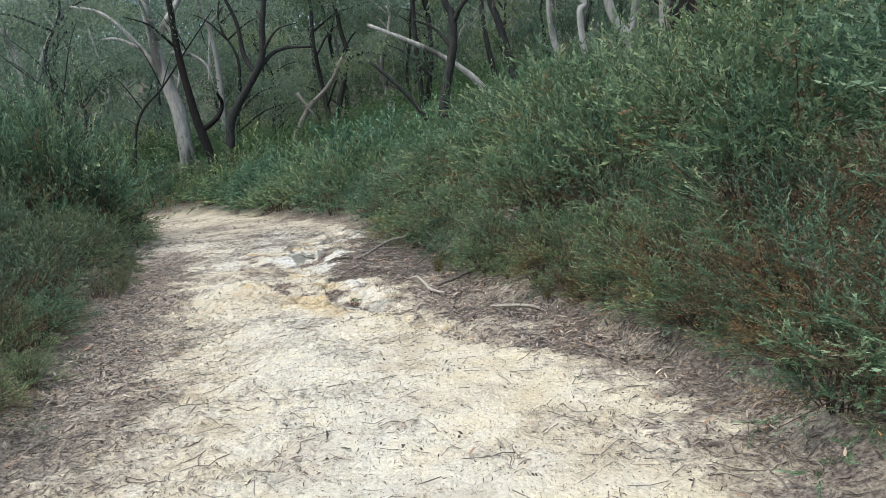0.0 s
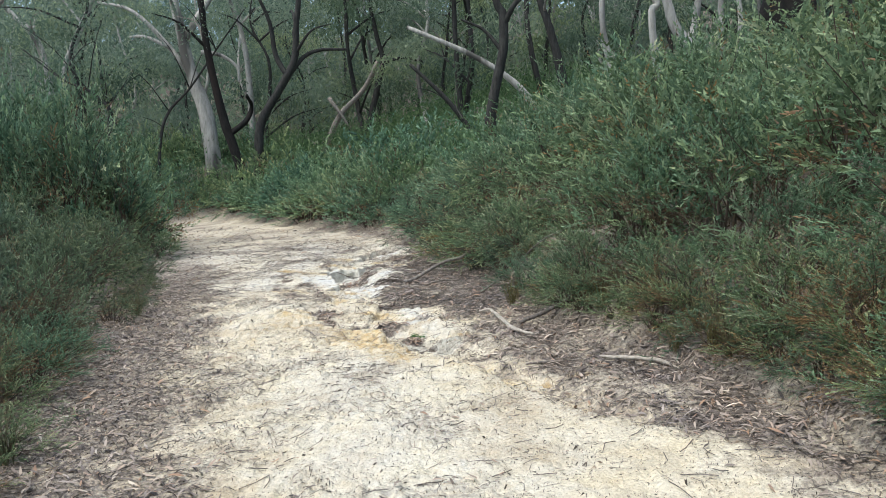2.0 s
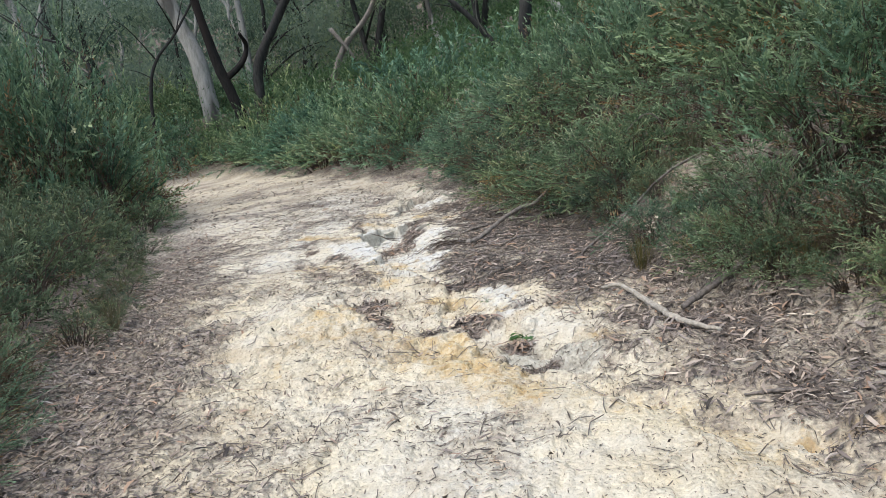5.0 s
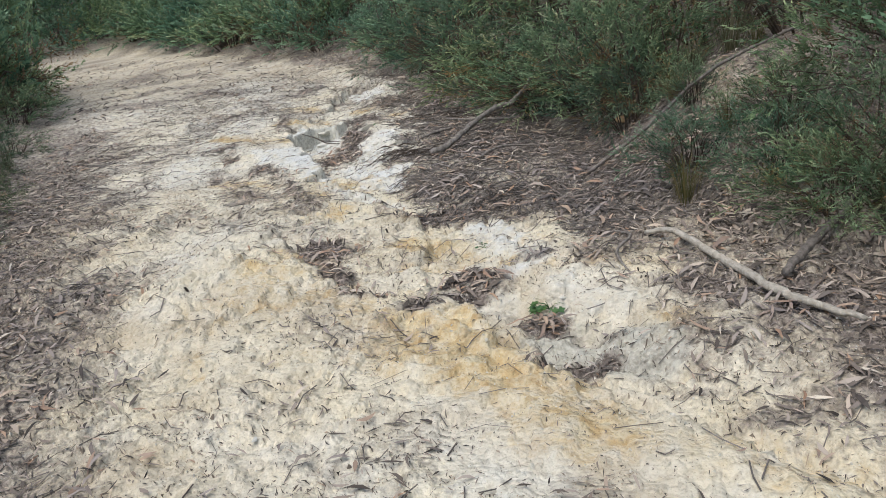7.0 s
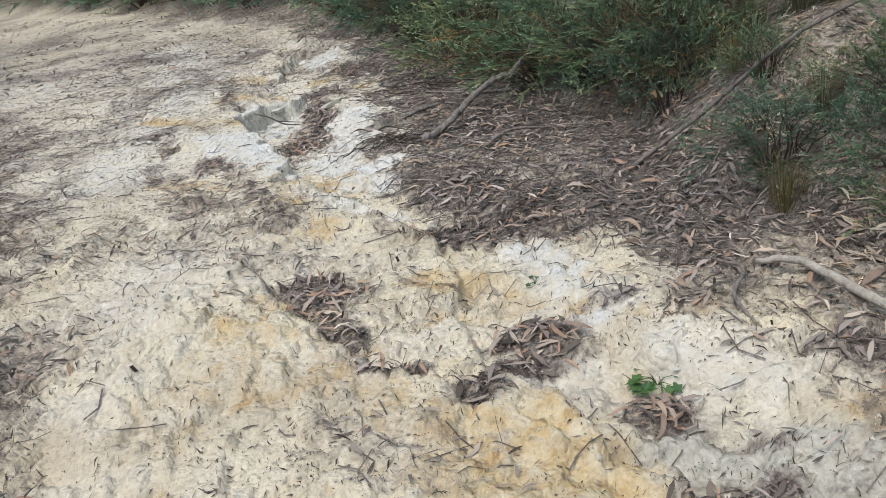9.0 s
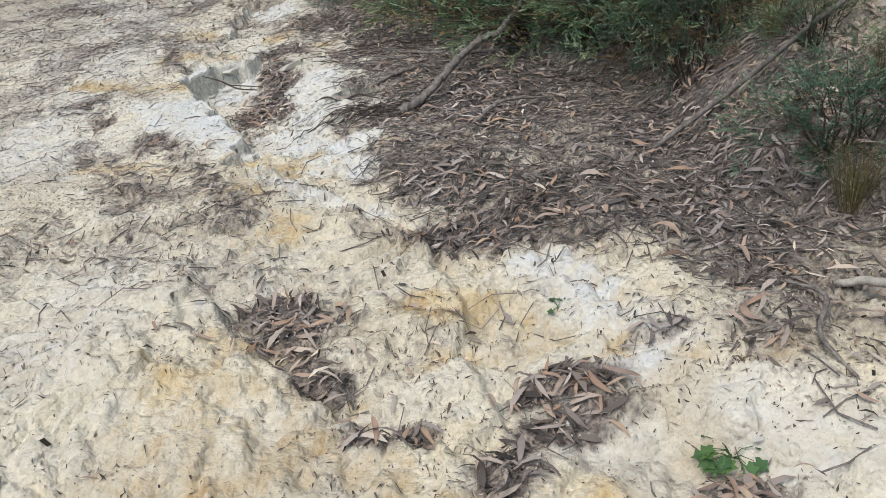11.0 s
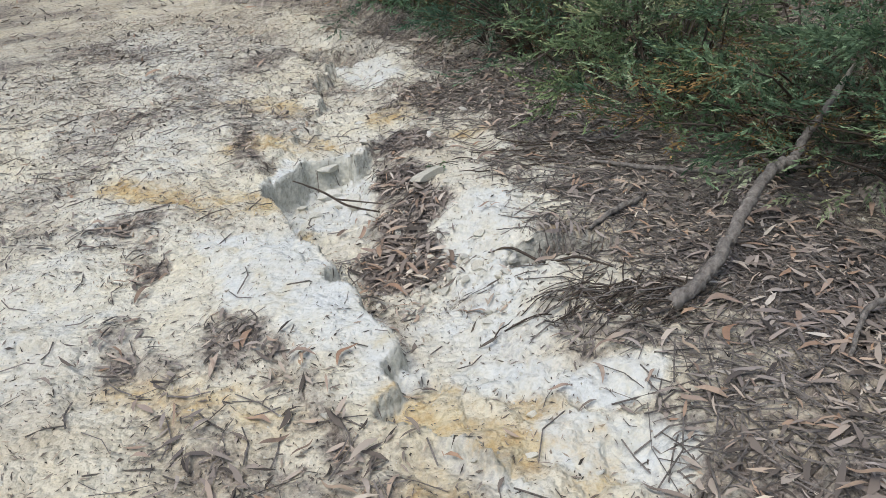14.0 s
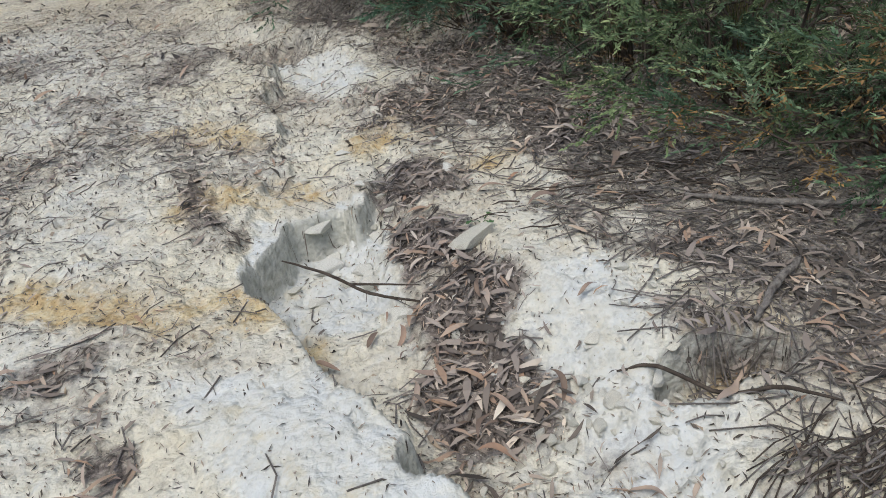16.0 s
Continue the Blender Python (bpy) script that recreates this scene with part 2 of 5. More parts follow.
def white_clay(x, y):
    bands = 1 - 0.35 * ochre_clay(x, y)
    x, y = x + 0.2 * (fbm(x, y, 0.3, 3) - 0.5), y + 0.3 * (fbm(x, y, 0.35, 5) - 0.5)
    edge = x - rut_lip(y)
    wide = np.interp(y, [12.2, 12.6, 12.9, 13.3, 13.75, 14.0], [0.15, 0.35, 0.6, 0.6, 0.6, 0.2])
    m = step(0, 0.3, edge + wide) * (1 - step(0.0, 0.15, edge)) * step(12.1, 12.5, y) * (1 - step(13.65, 13.95, y + 0.35 * (edge + 0.3)))
    m = np.maximum(m, 0.9 * np.maximum(streak(x, y, -2.2, 12.5, -1.75, 12.2, 0.13, 0.5), streak(x, y, -2.0, 12.05, -1.8, 11.9, 0.14, 0.5)))
    m = np.maximum(m, 0.85 * streak(x, y, -1.85, 13.5, -2.1, 12.75, 0.3, 0.8))
    m = np.maximum(m, 0.58 * np.maximum(streak(x, y, -3.7, 12.9, -3.4, 15.6, 0.5, 0.9), streak(x, y, -3.3, 15.6, -4.0, 19.0, 0.7, 0.9)))
    m = np.maximum(m, 0.72 * np.maximum(streak(x, y, -2.26, 11.95, -2.1, 11.6, 0.1, 0.8), streak(x, y, -2.1, 11.6, -1.78, 11.35, 0.09, 0.8)))
    m = np.maximum(m, 0.5 * np.maximum(streak(x, y, -1.46, 9.8, -1.35, 9.65, 0.13, 0.5), streak(x, y, -1.0, 9.6, -0.8, 9.35, 0.16, 0.5)))
    m = np.maximum(m, 0.5 * np.maximum(streak(x, y, -2.95, 11.2, -3.1, 10.6, 0.3, 0.8), streak(x, y, -0.8, 10.7, -0.4, 10.65, 0.1, 0.8)))
    m = np.maximum(m, 0.9 * streak(x, y, -2.0, 16.4, -2.15, 17.2, 0.25))
    m = np.maximum(m, 0.95 * step(-0.02, 0.05, edge) * (1 - step(0.45, 0.6, edge)) * step(13.9, 14.0, y) * (1 - step(14.7, 14.85, y)))
    m = np.maximum(m, 0.8 * streak(x, y, -1.15, 10.0, -1.28, 10.5, 0.15))
    m = np.maximum(m, 0.35 * streak(x, y, -2.9, 10.3, -2.6, 10.9, 0.4))
    m = np.maximum(m, (0.2 + 0.42 * fbm(x, y, 0.7, 2, 4)) * step(11, 14, y) * (1 - step(17.5, 21, y)))
    return bands * np.maximum(m, 0.45 * streak(x, y, 0.2, 2.0, -1.7, 8.0, 0.65, 0.9))


PILES = [(-1.35, 10.98, 0.5, 0.17, 1.3), (-2.25, 13.4, 0.26, 0.3, 1.3), (-2.18, 13.85, 0.24, 0.3, 1.3), (-2.15, 14.3, 0.2, 0.3, 1.2), (-2.05, 14.75, 0.25, 0.3, 1.0), (-2.24, 10.49, 0.28, 0.18, 0.95), (-2.16, 10.15, 0.12, 0.14, 0.95), (-1.98, 9.87, 0.16, 0.07, 0.95), (-1.48, 9.78, 0.24, 0.09, 1.0), (-1.72, 9.56, 0.13, 0.1, 0.9), (-1.08, 10.02, 0.16, 0.05, 0.85),
         (-2.85, 12.05, 0.25, 0.2, 0.6), (-2.95, 12.85, 0.16, 0.25, 0.8), (-3.45, 13.95, 0.2, 0.12, 0.9), (-3.28, 13.48, 0.1, 0.1, 0.9), (-2.7, 15.4, 0.3, 0.5, 0.5),
         (-2.5, 11.6, 0.25, 0.3, 0.7), (-1.15, 8.95, 0.16, 0.14, 0.9), (-0.4, 8.35, 0.35, 0.1, 0.7), (-2.05, 13.0, 0.14, 0.12, 0.8), (-2.2, 17.6, 0.3, 0.3, 0.7), (-3.4, 11.6, 0.25, 0.5, 0.5),
         (-2.3, 10.66, 0.2, 0.16, 1.2), (-2.2, 10.3, 0.1, 0.2, 0.9), (-1.98, 9.83, 0.14, 0.06, 0.95),
         (-1.41, 9.91, 0.22, 0.08, 1.2), (-1.69, 9.65, 0.1, 0.07, 1.1), (-1.14, 9.37, 0.15, 0.08, 1.2), (-2.97, 15.1, 0.1, 0.4, 0.8), (-2.28, 13.26, 0.14, 0.08, 1.2), (-2.0, 12.6, 0.15, 0.12, 0.7), (-1.75, 11.85, 0.12, 0.2, 0.9), (-1.0, 8.95, 0.1, 0.08, 0.9)]


# drifts of leaves along small ledges: from a to b, half width, thickness
DRIFTS = [(-0.7, 9.9, -0.35, 9.2, 0.22, 1.4), (-0.55, 8.95, -0.15, 8.4, 0.2, 1.3), (-3.35, 13.0, -3.05, 12.2, 0.13, 1.0), (-3.05, 12.2, -2.85, 11.35, 0.12, 0.85), (-2.8, 12.65, -2.6, 12.1, 0.09, 1.1), (-2.6, 12.1, -2.45, 11.5, 0.11, 1.0), (-3.45, 13.9, -3.3, 13.2, 0.08, 0.9), (-2.45, 10.6, -2.16, 9.97, 0.05, 1.0), (-2.16, 9.97, -1.88, 9.76, 0.045, 1.1),
          (-3.0, 15.5, -2.9, 14.6, 0.1, 1.0), (-3.5, 16.4, -3.2, 15.4, 0.15, 0.8), (-2.45, 13.3, -2.35, 12.5, 0.08, 0.9), (-2.0, 10.55, -1.5, 10.3, 0.05, 0.8), (-1.95, 11.3, -1.75, 11.0, 0.08, 0.8), (-1.9, 12.3, -1.75, 11.7, 0.08, 0.9), (-1.75, 9.7, -1.5, 9.9, 0.05, 0.9), (-1.2, 9.45, -0.9, 9.1, 0.06, 0.9), (-0.9, 8.8, -0.3, 8.2, 0.08, 0.8), (-0.2, 7.9, 0.5, 7.2, 0.1, 0.8), (-4.2, 14.5, -3.9, 12.6, 0.2, 0.7)]


def litter(x, y):
    """0 to 1: how thickly dry leaves lie."""
    wob = 0.7 * (fbm(x, y, 0.8, 2) - 0.5) + 0.7 * (fbm(x, y, 0.22, 5) - 0.5)
    lp, rp = left_pale(y), right_pale(y)
    lft = step(-0.7, 0.75, lp - x + 1.3 * wob)
    rgt = step(-0.35, 0.3, x - rp + 1.1 * wob) * (0.48 + 0.78 * fbm(x, y, 0.35, 3))
    base = 0.04 + 0.34 * step(0.5, 0.7, fbm(x, y, 0.5, 6, 4))
    base = base + 0.28 * step(14.5, 17.5, y) * (0.45 + fbm(x, y, 0.9, 1)) + 0.12 * step(11, 13.5, y) * (1 - step(-3.0, -2.6, x))
    m = np.maximum(base, np.maximum(0.8 * lft, 0.95 * rgt))
    for px, py, rx, ry, a in PILES:
        m = np.maximum(m, a * (1 - step(0.4, 1.25, np.hypot((x - px) / rx, (y - py) / ry) + wob)))
    for ax, ay, bx, by, r, a in DRIFTS:
        m = np.maximum(m, a * (0.05 + 0.95 * fbm(x, y, 0.2, 3)) * streak(x + 0.25 * wob, y + 0.2 * wob, ax, ay, bx, by, r, 0.7))
    bare = 1 - step(0.6, 1.1, np.hypot((x - 0.45) / 0.75, (y - 11.25) / 0.6) + wob)
    wc = np.maximum(white_clay(x, y), bare * 0.3)
    deep = np.maximum(0, m - 0.9)
    m = np.maximum(m, 0.7 * step(15, 19, y) * step(-0.9, -0.2, x - right_bush(y) + wob))
    wc = np.maximum(0, wc - 0.45) / 0.55
    return np.clip(m * (1 - 0.8 * wc) + deep * wc, 0, 1.3)


# ---- mesh helpers ----
def mesh_from(name, verts, faces, material=None, smooth=False):
    """faces: arrays of shape (n, 3) or (n, 4)."""
    me = bpy.data.meshes.new(name)
    verts = np.asarray(verts, np.float32)
    faces = [np.asarray(f, np.int32) for f in faces if len(f)]
    loops = np.concatenate([f.ravel() for f in faces])
    sizes = np.concatenate([np.full(len(f), f.shape[1], np.int32) for f in faces])
    starts = np.concatenate([[0], np.cumsum(sizes)[:-1]]).astype(np.int32)
    me.vertices.add(len(verts))
    me.vertices.foreach_set("co", verts.ravel())
    me.loops.add(len(loops))
    me.loops.foreach_set("vertex_index", loops)
    me.polygons.add(len(sizes))
    me.polygons.foreach_set("loop_start", starts)
    me.polygons.foreach_set("loop_total", sizes)
    me.polygons.foreach_set("use_smooth", np.full(len(sizes), smooth))
    me.update(calc_edges=True)
    me.validate()
    if material:
        me.materials.append(material)
    return me


def part(name, me, parent, label=""):
    ob = new(name, me)
    ob.parent = parent
    return tagged(ob, label)


def join(chunks):
    """Chunks of (verts, quads, tris) as one."""
    vs, qs, ts, n = [], [], [], 0
    for v, q, t in chunks:
        vs.append(v)
        if len(q):
            qs.append(np.asarray(q) + n)
        if len(t):
            ts.append(np.asarray(t) + n)
        n += len(v)
    return np.concatenate(vs), [np.concatenate(a) for a in (qs, ts) if a]


def unit(v):
    return v / np.maximum(np.linalg.norm(v, axis=-1, keepdims=True), 1e-9)


def smooth_line(points, radii, steps):
    """Catmull-Rom through a few control points, with radii."""
    p = np.asarray(points, float)
    r = np.asarray(radii, float)
    p = np.concatenate([[2 * p[0] - p[1]], p, [2 * p[-1] - p[-2]]])
    out, rad = [], []
    for i in range(1, len(p) - 2):
        for s in np.linspace(0, 1, steps, endpoint=False):
            a, b, c, d = p[i - 1:i + 3]
            out.append(0.5 * (2 * b + (c - a) * s + (2 * a - 5 * b + 4 * c - d) * s * s + (3 * b - a - 3 * c + d) * s ** 3))
            rad.append(r[i - 1] * (1 - s) + r[i] * s)
    out.append(p[-2])
    rad.append(r[-1])
    return np.array(out), np.array(rad)


def tube(points, radii, sides=6, rough=0.0, seed=0, cap=True):
    p, r = np.asarray(points, float), np.asarray(radii, float)
    n = len(p)
    tang = unit(np.gradient(p, axis=0))
    ref = np.where(np.abs(tang[:, 2:3]) > 0.8, [[1.0, 0, 0]], [[0, 0, 1.0]])
    if np.abs(tang[:, 2]).mean() > 0.6:
        ref = np.tile([[1.0, 0, 0]], (n, 1))
    a = unit(np.cross(tang, ref))
    b = np.cross(tang, a)
    th = np.arange(sides) * 2 * np.pi / sides
    g = np.random.default_rng(seed)
    rr = r[:, None] * (1 + rough * (g.random((n, sides)) - 0.5) * 2)
    v = p[:, None] + rr[..., None] * (np.cos(th)[None, :, None] * a[:, None] + np.sin(th)[None, :, None] * b[:, None])
    v = v.reshape(-1, 3)
    i, j = np.meshgrid(np.arange(n - 1), np.arange(sides), indexing="ij")
    k = (j + 1) % sides
    q = np.stack([i * sides + j, i * sides + k, (i + 1) * sides + k, (i + 1) * sides + j], -1).reshape(-1, 4)
    t = []
    if cap:
        v = np.concatenate([v, p[:1], p[-1:]])
        for s in range(sides):
            t.append((n * sides, (s + 1) % sides, s))
            t.append((n * sides + 1, (n - 1) * sides + s, (n - 1) * sides + (s + 1) % sides))
    return v, q, np.array(t).reshape(-1, 3)


def leaf_tris(base, way, length, width, g):
    """Slim three-pointed leaves."""
    n = len(base)
    side = unit(np.cross(way, unit(g.normal(size=(n, 3))))) * np.broadcast_to(width, n)[:, None] / 2
    q = base + way * np.broadcast_to(length, n)[:, None] * 0.2
    v = np.stack([q - side, q + side, base + way * np.broadcast_to(length, n)[:, None]], 1).reshape(-1, 3)
    return v, [], np.arange(3 * n).reshape(-1, 3)


def attribute(me, key, values):
    me.attributes.new(key, "FLOAT", "POINT").data.foreach_set("value", np.asarray(values, np.float32))
    return me


# ---- materials ----
def material(name, rough=0.8):
    m = bpy.data.materials.new(name)
    m.use_nodes = True
    b = m.node_tree.nodes["Principled BSDF"]
    b.inputs["Roughness"].default_value = rough
    b.inputs["Specular IOR Level"].default_value = 0.25
    return m, m.node_tree, b


def node(tree, kind, **values):
    n = tree.nodes.new(kind)
    for key, v in values.items():
        n.inputs[key].default_value = v
    return n


def ramp(tree, source, stops):
    n = tree.nodes.new("ShaderNodeValToRGB")
    while len(n.color_ramp.elements) < len(stops):
        n.color_ramp.elements.new(0.5)
    for e, (pos, col) in zip(n.color_ramp.elements, stops):
        e.position, e.color = pos, (*col, 1)
    tree.links.new(source, n.inputs[0])
    return n.outputs[0]


def mix(tree, fac, a, b, blend="MIX"):
    n = tree.nodes.new("ShaderNodeMix")
    n.data_type, n.blend_type = "RGBA", blend
    for sock, v in ((n.inputs["Factor"], fac), (n.inputs[6], a), (n.inputs[7], b)):
        if isinstance(v, (int, float)):
            sock.default_value = v
        elif isinstance(v, tuple):
            sock.default_value = (*v, 1)
        else:
            tree.links.new(v, sock)
    return n.outputs[2]


def noise_fac(tree, scale, detail=4.0, vector=None, rough=0.55):
    n = node(tree, "ShaderNodeTexNoise", Scale=scale, Detail=detail, Roughness=rough)
    if vector is None:
        vector = tree.nodes.new("ShaderNodeTexCoord").outputs["Object"]
    tree.links.new(vector, n.inputs["Vector"])
    return n.outputs["Fac"]


def bump(tree, bsdf, fac, strength, distance):
    n = node(tree, "ShaderNodeBump", Strength=strength, Distance=distance)
    tree.links.new(fac, n.inputs["Height"])
    tree.links.new(n.outputs[0], bsdf.inputs["Normal"])


def ground_material():
    m, t, b = material("sandy_clay", 0.92)
    get = {}
    for key in ("litter", "white", "ochre", "greyed"):
        a = t.nodes.new("ShaderNodeAttribute")
        a.attribute_name = key
        get[key] = a.outputs["Fac"]
    sand = ramp(t, noise_fac(t, 3.0, 6), [(0.3, (0.57, 0.495, 0.355)), (0.5, (0.66, 0.6, 0.465)), (0.7, (0.715, 0.67, 0.56))])
    fine = noise_fac(t, 55.0, 5, rough=0.7)
    sand = mix(t, 0.3, sand, ramp(t, fine, [(0.36, (0.27, 0.235, 0.175)), (0.48, (0.63, 0.58, 0.46)), (0.66, (0.8, 0.76, 0.66))]))
    white = ramp(t, noise_fac(t, 32.0, 6, rough=0.7), [(0.3, (0.46, 0.465, 0.435)), (0.42, (0.6, 0.61, 0.585)), (0.66, (0.655, 0.665, 0.645))])
    white = mix(t, 1.0, white, ramp(t, noise_fac(t, 5.0, 6, rough=0.7), [(0.44, (1, 1, 1)), (0.57, (1, 0.97, 0.91)), (0.68, (0.9, 0.81, 0.64))]), "MULTIPLY")
    ochre = ramp(t, noise_fac(t, 14.0, 6, rough=0.7), [(0.3, (0.42, 0.28, 0.13)), (0.45, (0.54, 0.41, 0.225)), (0.62, (0.62, 0.54, 0.37))])
    soil = ramp(t, noise_fac(t, 40.0, 6, rough=0.7), [(0.36, (0.055, 0.045, 0.038)), (0.5, (0.165, 0.138, 0.12)), (0.68, (0.37, 0.32, 0.28))])
    def broken(key, scale, gain, spread, shift):
        """A mask with ragged edges: the zone plus noise."""
        a, b = t.nodes.new("ShaderNodeMath"), t.nodes.new("ShaderNodeMath")
        a.operation = b.operation = "MULTIPLY_ADD"
        b.use_clamp = True
        a.inputs[1].default_value, a.inputs[2].default_value = spread, shift
        t.links.new(noise_fac(t, scale, 6, rough=0.7), a.inputs[0])
        b.inputs[1].default_value = gain
        t.links.new(get[key], b.inputs[0])
        t.links.new(a.outputs[0], b.inputs[2])
        return b.outputs[0]

    pale = ramp(t, noise_fac(t, 18.0, 6, rough=0.7), [(0.34, (0.47, 0.43, 0.345)), (0.43, (0.66, 0.63, 0.535)), (0.66, (0.71, 0.69, 0.615))])
    col = mix(t, broken("white", 6.0, 1.8, 1.6, -0.95), sand, pale)
    col = mix(t, broken("ochre", 10.0, 1.5, 3.6, -2.35), col, ochre)
    clay = ramp(t, noise_fac(t, 30.0, 5), [(0.3, (0.36, 0.355, 0.3)), (0.65, (0.56, 0.55, 0.485))])
    speck = node(t, "ShaderNodeTexVoronoi", Scale=70.0)
    t.links.new(t.nodes.new("ShaderNodeTexCoord").outputs["Object"], speck.inputs["Vector"])
    patch = ramp(t, noise_fac(t, 1.7, 6, rough=0.65), [(0.36, (0.86, 0.83, 0.8)), (0.5, (1, 1, 1)), (0.66, (1.06, 1.04, 0.98))])
    col = mix(t, 1.0, col, patch, "MULTIPLY")
    chips = node(t, "ShaderNodeTexVoronoi", Scale=38.0)
    t.links.new(t.nodes.new("ShaderNodeTexCoord").outputs["Object"], chips.inputs["Vector"])
    col = mix(t, 0.35, col, ramp(t, chips.outputs["Color"], [(0.1, (0.78, 0.76, 0.73)), (0.5, (1, 1, 1)), (0.9, (1.1, 1.09, 1.06))]), "MULTIPLY")
    dots = ramp(t, speck.outputs["Distance"], [(0.1, (0.4, 0.36, 0.3)), (0.22, (1, 1, 1))])
    col = mix(t, 0.4, col, dots, "MULTIPLY")
    pure = broken("white", 11.0, 2.3, 3.4, -2.85)
    col = mix(t, pure, col, white)
    col = mix(t, get["greyed"], col, clay)
    cover = t.nodes.new("ShaderNodeMath")
    cover.operation = "MULTIPLY_ADD"
    cover.inputs[1].default_value = 1.5
    cover.use_clamp = True
    t.links.new(get["litter"], cover.inputs[0])
    edge = t.nodes.new("ShaderNodeMath")
    edge.operation = "MULTIPLY_ADD"
    edge.inputs[1].default_value, edge.inputs[2].default_value = 2.4, -1.6
    t.links.new(noise_fac(t, 22.0, 5, rough=0.7), edge.inputs[0])
    t.links.new(edge.outputs[0], cover.inputs[2])
    col = mix(t, cover.outputs[0], col, soil)
    t.links.new(col, b.inputs["Base Color"])
    grain = t.nodes.new("ShaderNodeMath")
    grain.operation = "MULTIPLY_ADD"
    grain.inputs[1].default_value = -0.5
    t.links.new(chips.outputs["Distance"], grain.inputs[0])
    t.links.new(noise_fac(t, 26.0, 5, rough=0.7), grain.inputs[2])
    firm = t.nodes.new("ShaderNodeMath")
    firm.operation = "MULTIPLY_ADD"
    firm.inputs[1].default_value, firm.inputs[2].default_value = -0.25, 1.0
    t.links.new(pure, firm.inputs[0])
    relief = node(t, "ShaderNodeBump", Distance=0.02)
    t.links.new(firm.outputs[0], relief.inputs["Strength"])
    t.links.new(grain.outputs[0], relief.inputs["Height"])
    t.links.new(relief.outputs[0], b.inputs["Normal"])
    return m


def leaf_material(name, stops, passing=0.25, rough=0.6, spread=0.35, tint=None, tip_tone=False, shaded=False):
    """Leaves varied leaf by leaf and thing by thing, part of the light passing through."""
    m, t, b = material(name, rough)
    g = t.nodes.new("ShaderNodeNewGeometry")
    if tip_tone or shaded:
        a = t.nodes.new("ShaderNodeAttribute")
        a.attribute_name = "shade"
    col = ramp(t, a.outputs["Fac"] if tip_tone or shaded else g.outputs["Random Per Island"], stops)
    info = t.nodes.new("ShaderNodeObjectInfo")
    vary = ramp(t, info.outputs["Random"], tint or [(0.0, (1 - spread, 1 - spread * 0.8, 1 - spread * 0.6)), (0.5, (1, 1, 1)), (1.0, (1 + spread * 0.6, 1 + spread * 0.4, 1 - spread * 0.5))])
    col = mix(t, 1.0, col, vary, "MULTIPLY")
    # needles darker at the foot of a shoot, lighter towards its tip
    if tip_tone:
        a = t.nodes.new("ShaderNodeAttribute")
        a.attribute_name = "along_shoot"
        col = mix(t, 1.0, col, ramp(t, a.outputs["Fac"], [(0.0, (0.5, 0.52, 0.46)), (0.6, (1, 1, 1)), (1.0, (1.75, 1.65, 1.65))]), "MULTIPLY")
    blot = ramp(t, noise_fac(t, 2.2, 3), [(0.3, (0.7, 0.72, 0.75)), (0.7, (1.15, 1.12, 1.0))])
    col = mix(t, 1.0, col, blot, "MULTIPLY")
    t.links.new(col, b.inputs["Base Color"])
    if passing:
        tr = t.nodes.new("ShaderNodeBsdfTranslucent")
        t.links.new(col, tr.inputs["Color"])
        mx = node(t, "ShaderNodeMixShader", Fac=passing)
        t.links.new(b.outputs[0], mx.inputs[1])
        t.links.new(tr.outputs[0], mx.inputs[2])
        t.links.new(mx.outputs[0], t.nodes["Material Output"].inputs["Surface"])
    return m


def bark_material(name, dark, light, scale=4.0, patches=None):
    m, t, b = material(name, 0.9)
    tc = t.nodes.new("ShaderNodeTexCoord")
    mp = t.nodes.new("ShaderNodeMapping")
    mp.inputs["Scale"].default_value = (1, 1, 0.22)
    t.links.new(tc.outputs["Object"], mp.inputs["Vector"])
    f = noise_fac(t, scale * 3, 6, mp.outputs[0], 0.7)
    col = ramp(t, f, [(0.3, dark), (0.68, light)])
    if patches:
        col = mix(t, ramp(t, noise_fac(t, 1.1, 4, mp.outputs[0]), [(0.5, (0, 0, 0)), (0.6, (1, 1, 1))]), col, patches)
    t.links.new(col, b.inputs["Base Color"])
    bump(t, b, f, 0.8, 0.03)
    return m


def stone_material(name, dark, light):
    m, t, b = material(name, 0.9)
    info = t.nodes.new("ShaderNodeObjectInfo")
    g = t.nodes.new("ShaderNodeNewGeometry")
    f = noise_fac(t, 40.0, 5)
    col = ramp(t, f, [(0.3, dark), (0.65, light)])
    add = t.nodes.new("ShaderNodeMath")
    add.operation = "FRACT"
    sm = t.nodes.new("ShaderNodeMath")
    t.links.new(info.outputs["Random"], sm.inputs[0])
    t.links.new(g.outputs["Random Per Island"], sm.inputs[1])
    t.links.new(sm.outputs[0], add.inputs[0])
    col = mix(t, 1.0, col, ramp(t, add.outputs[0], [(0, (0.82, 0.8, 0.75)), (0.5, (1, 1, 1)), (1, (1.0, 0.96, 0.88))]), "MULTIPLY")
    t.links.new(col, b.inputs["Base Color"])
    bump(t, b, f, 0.5, 0.004)
    return m


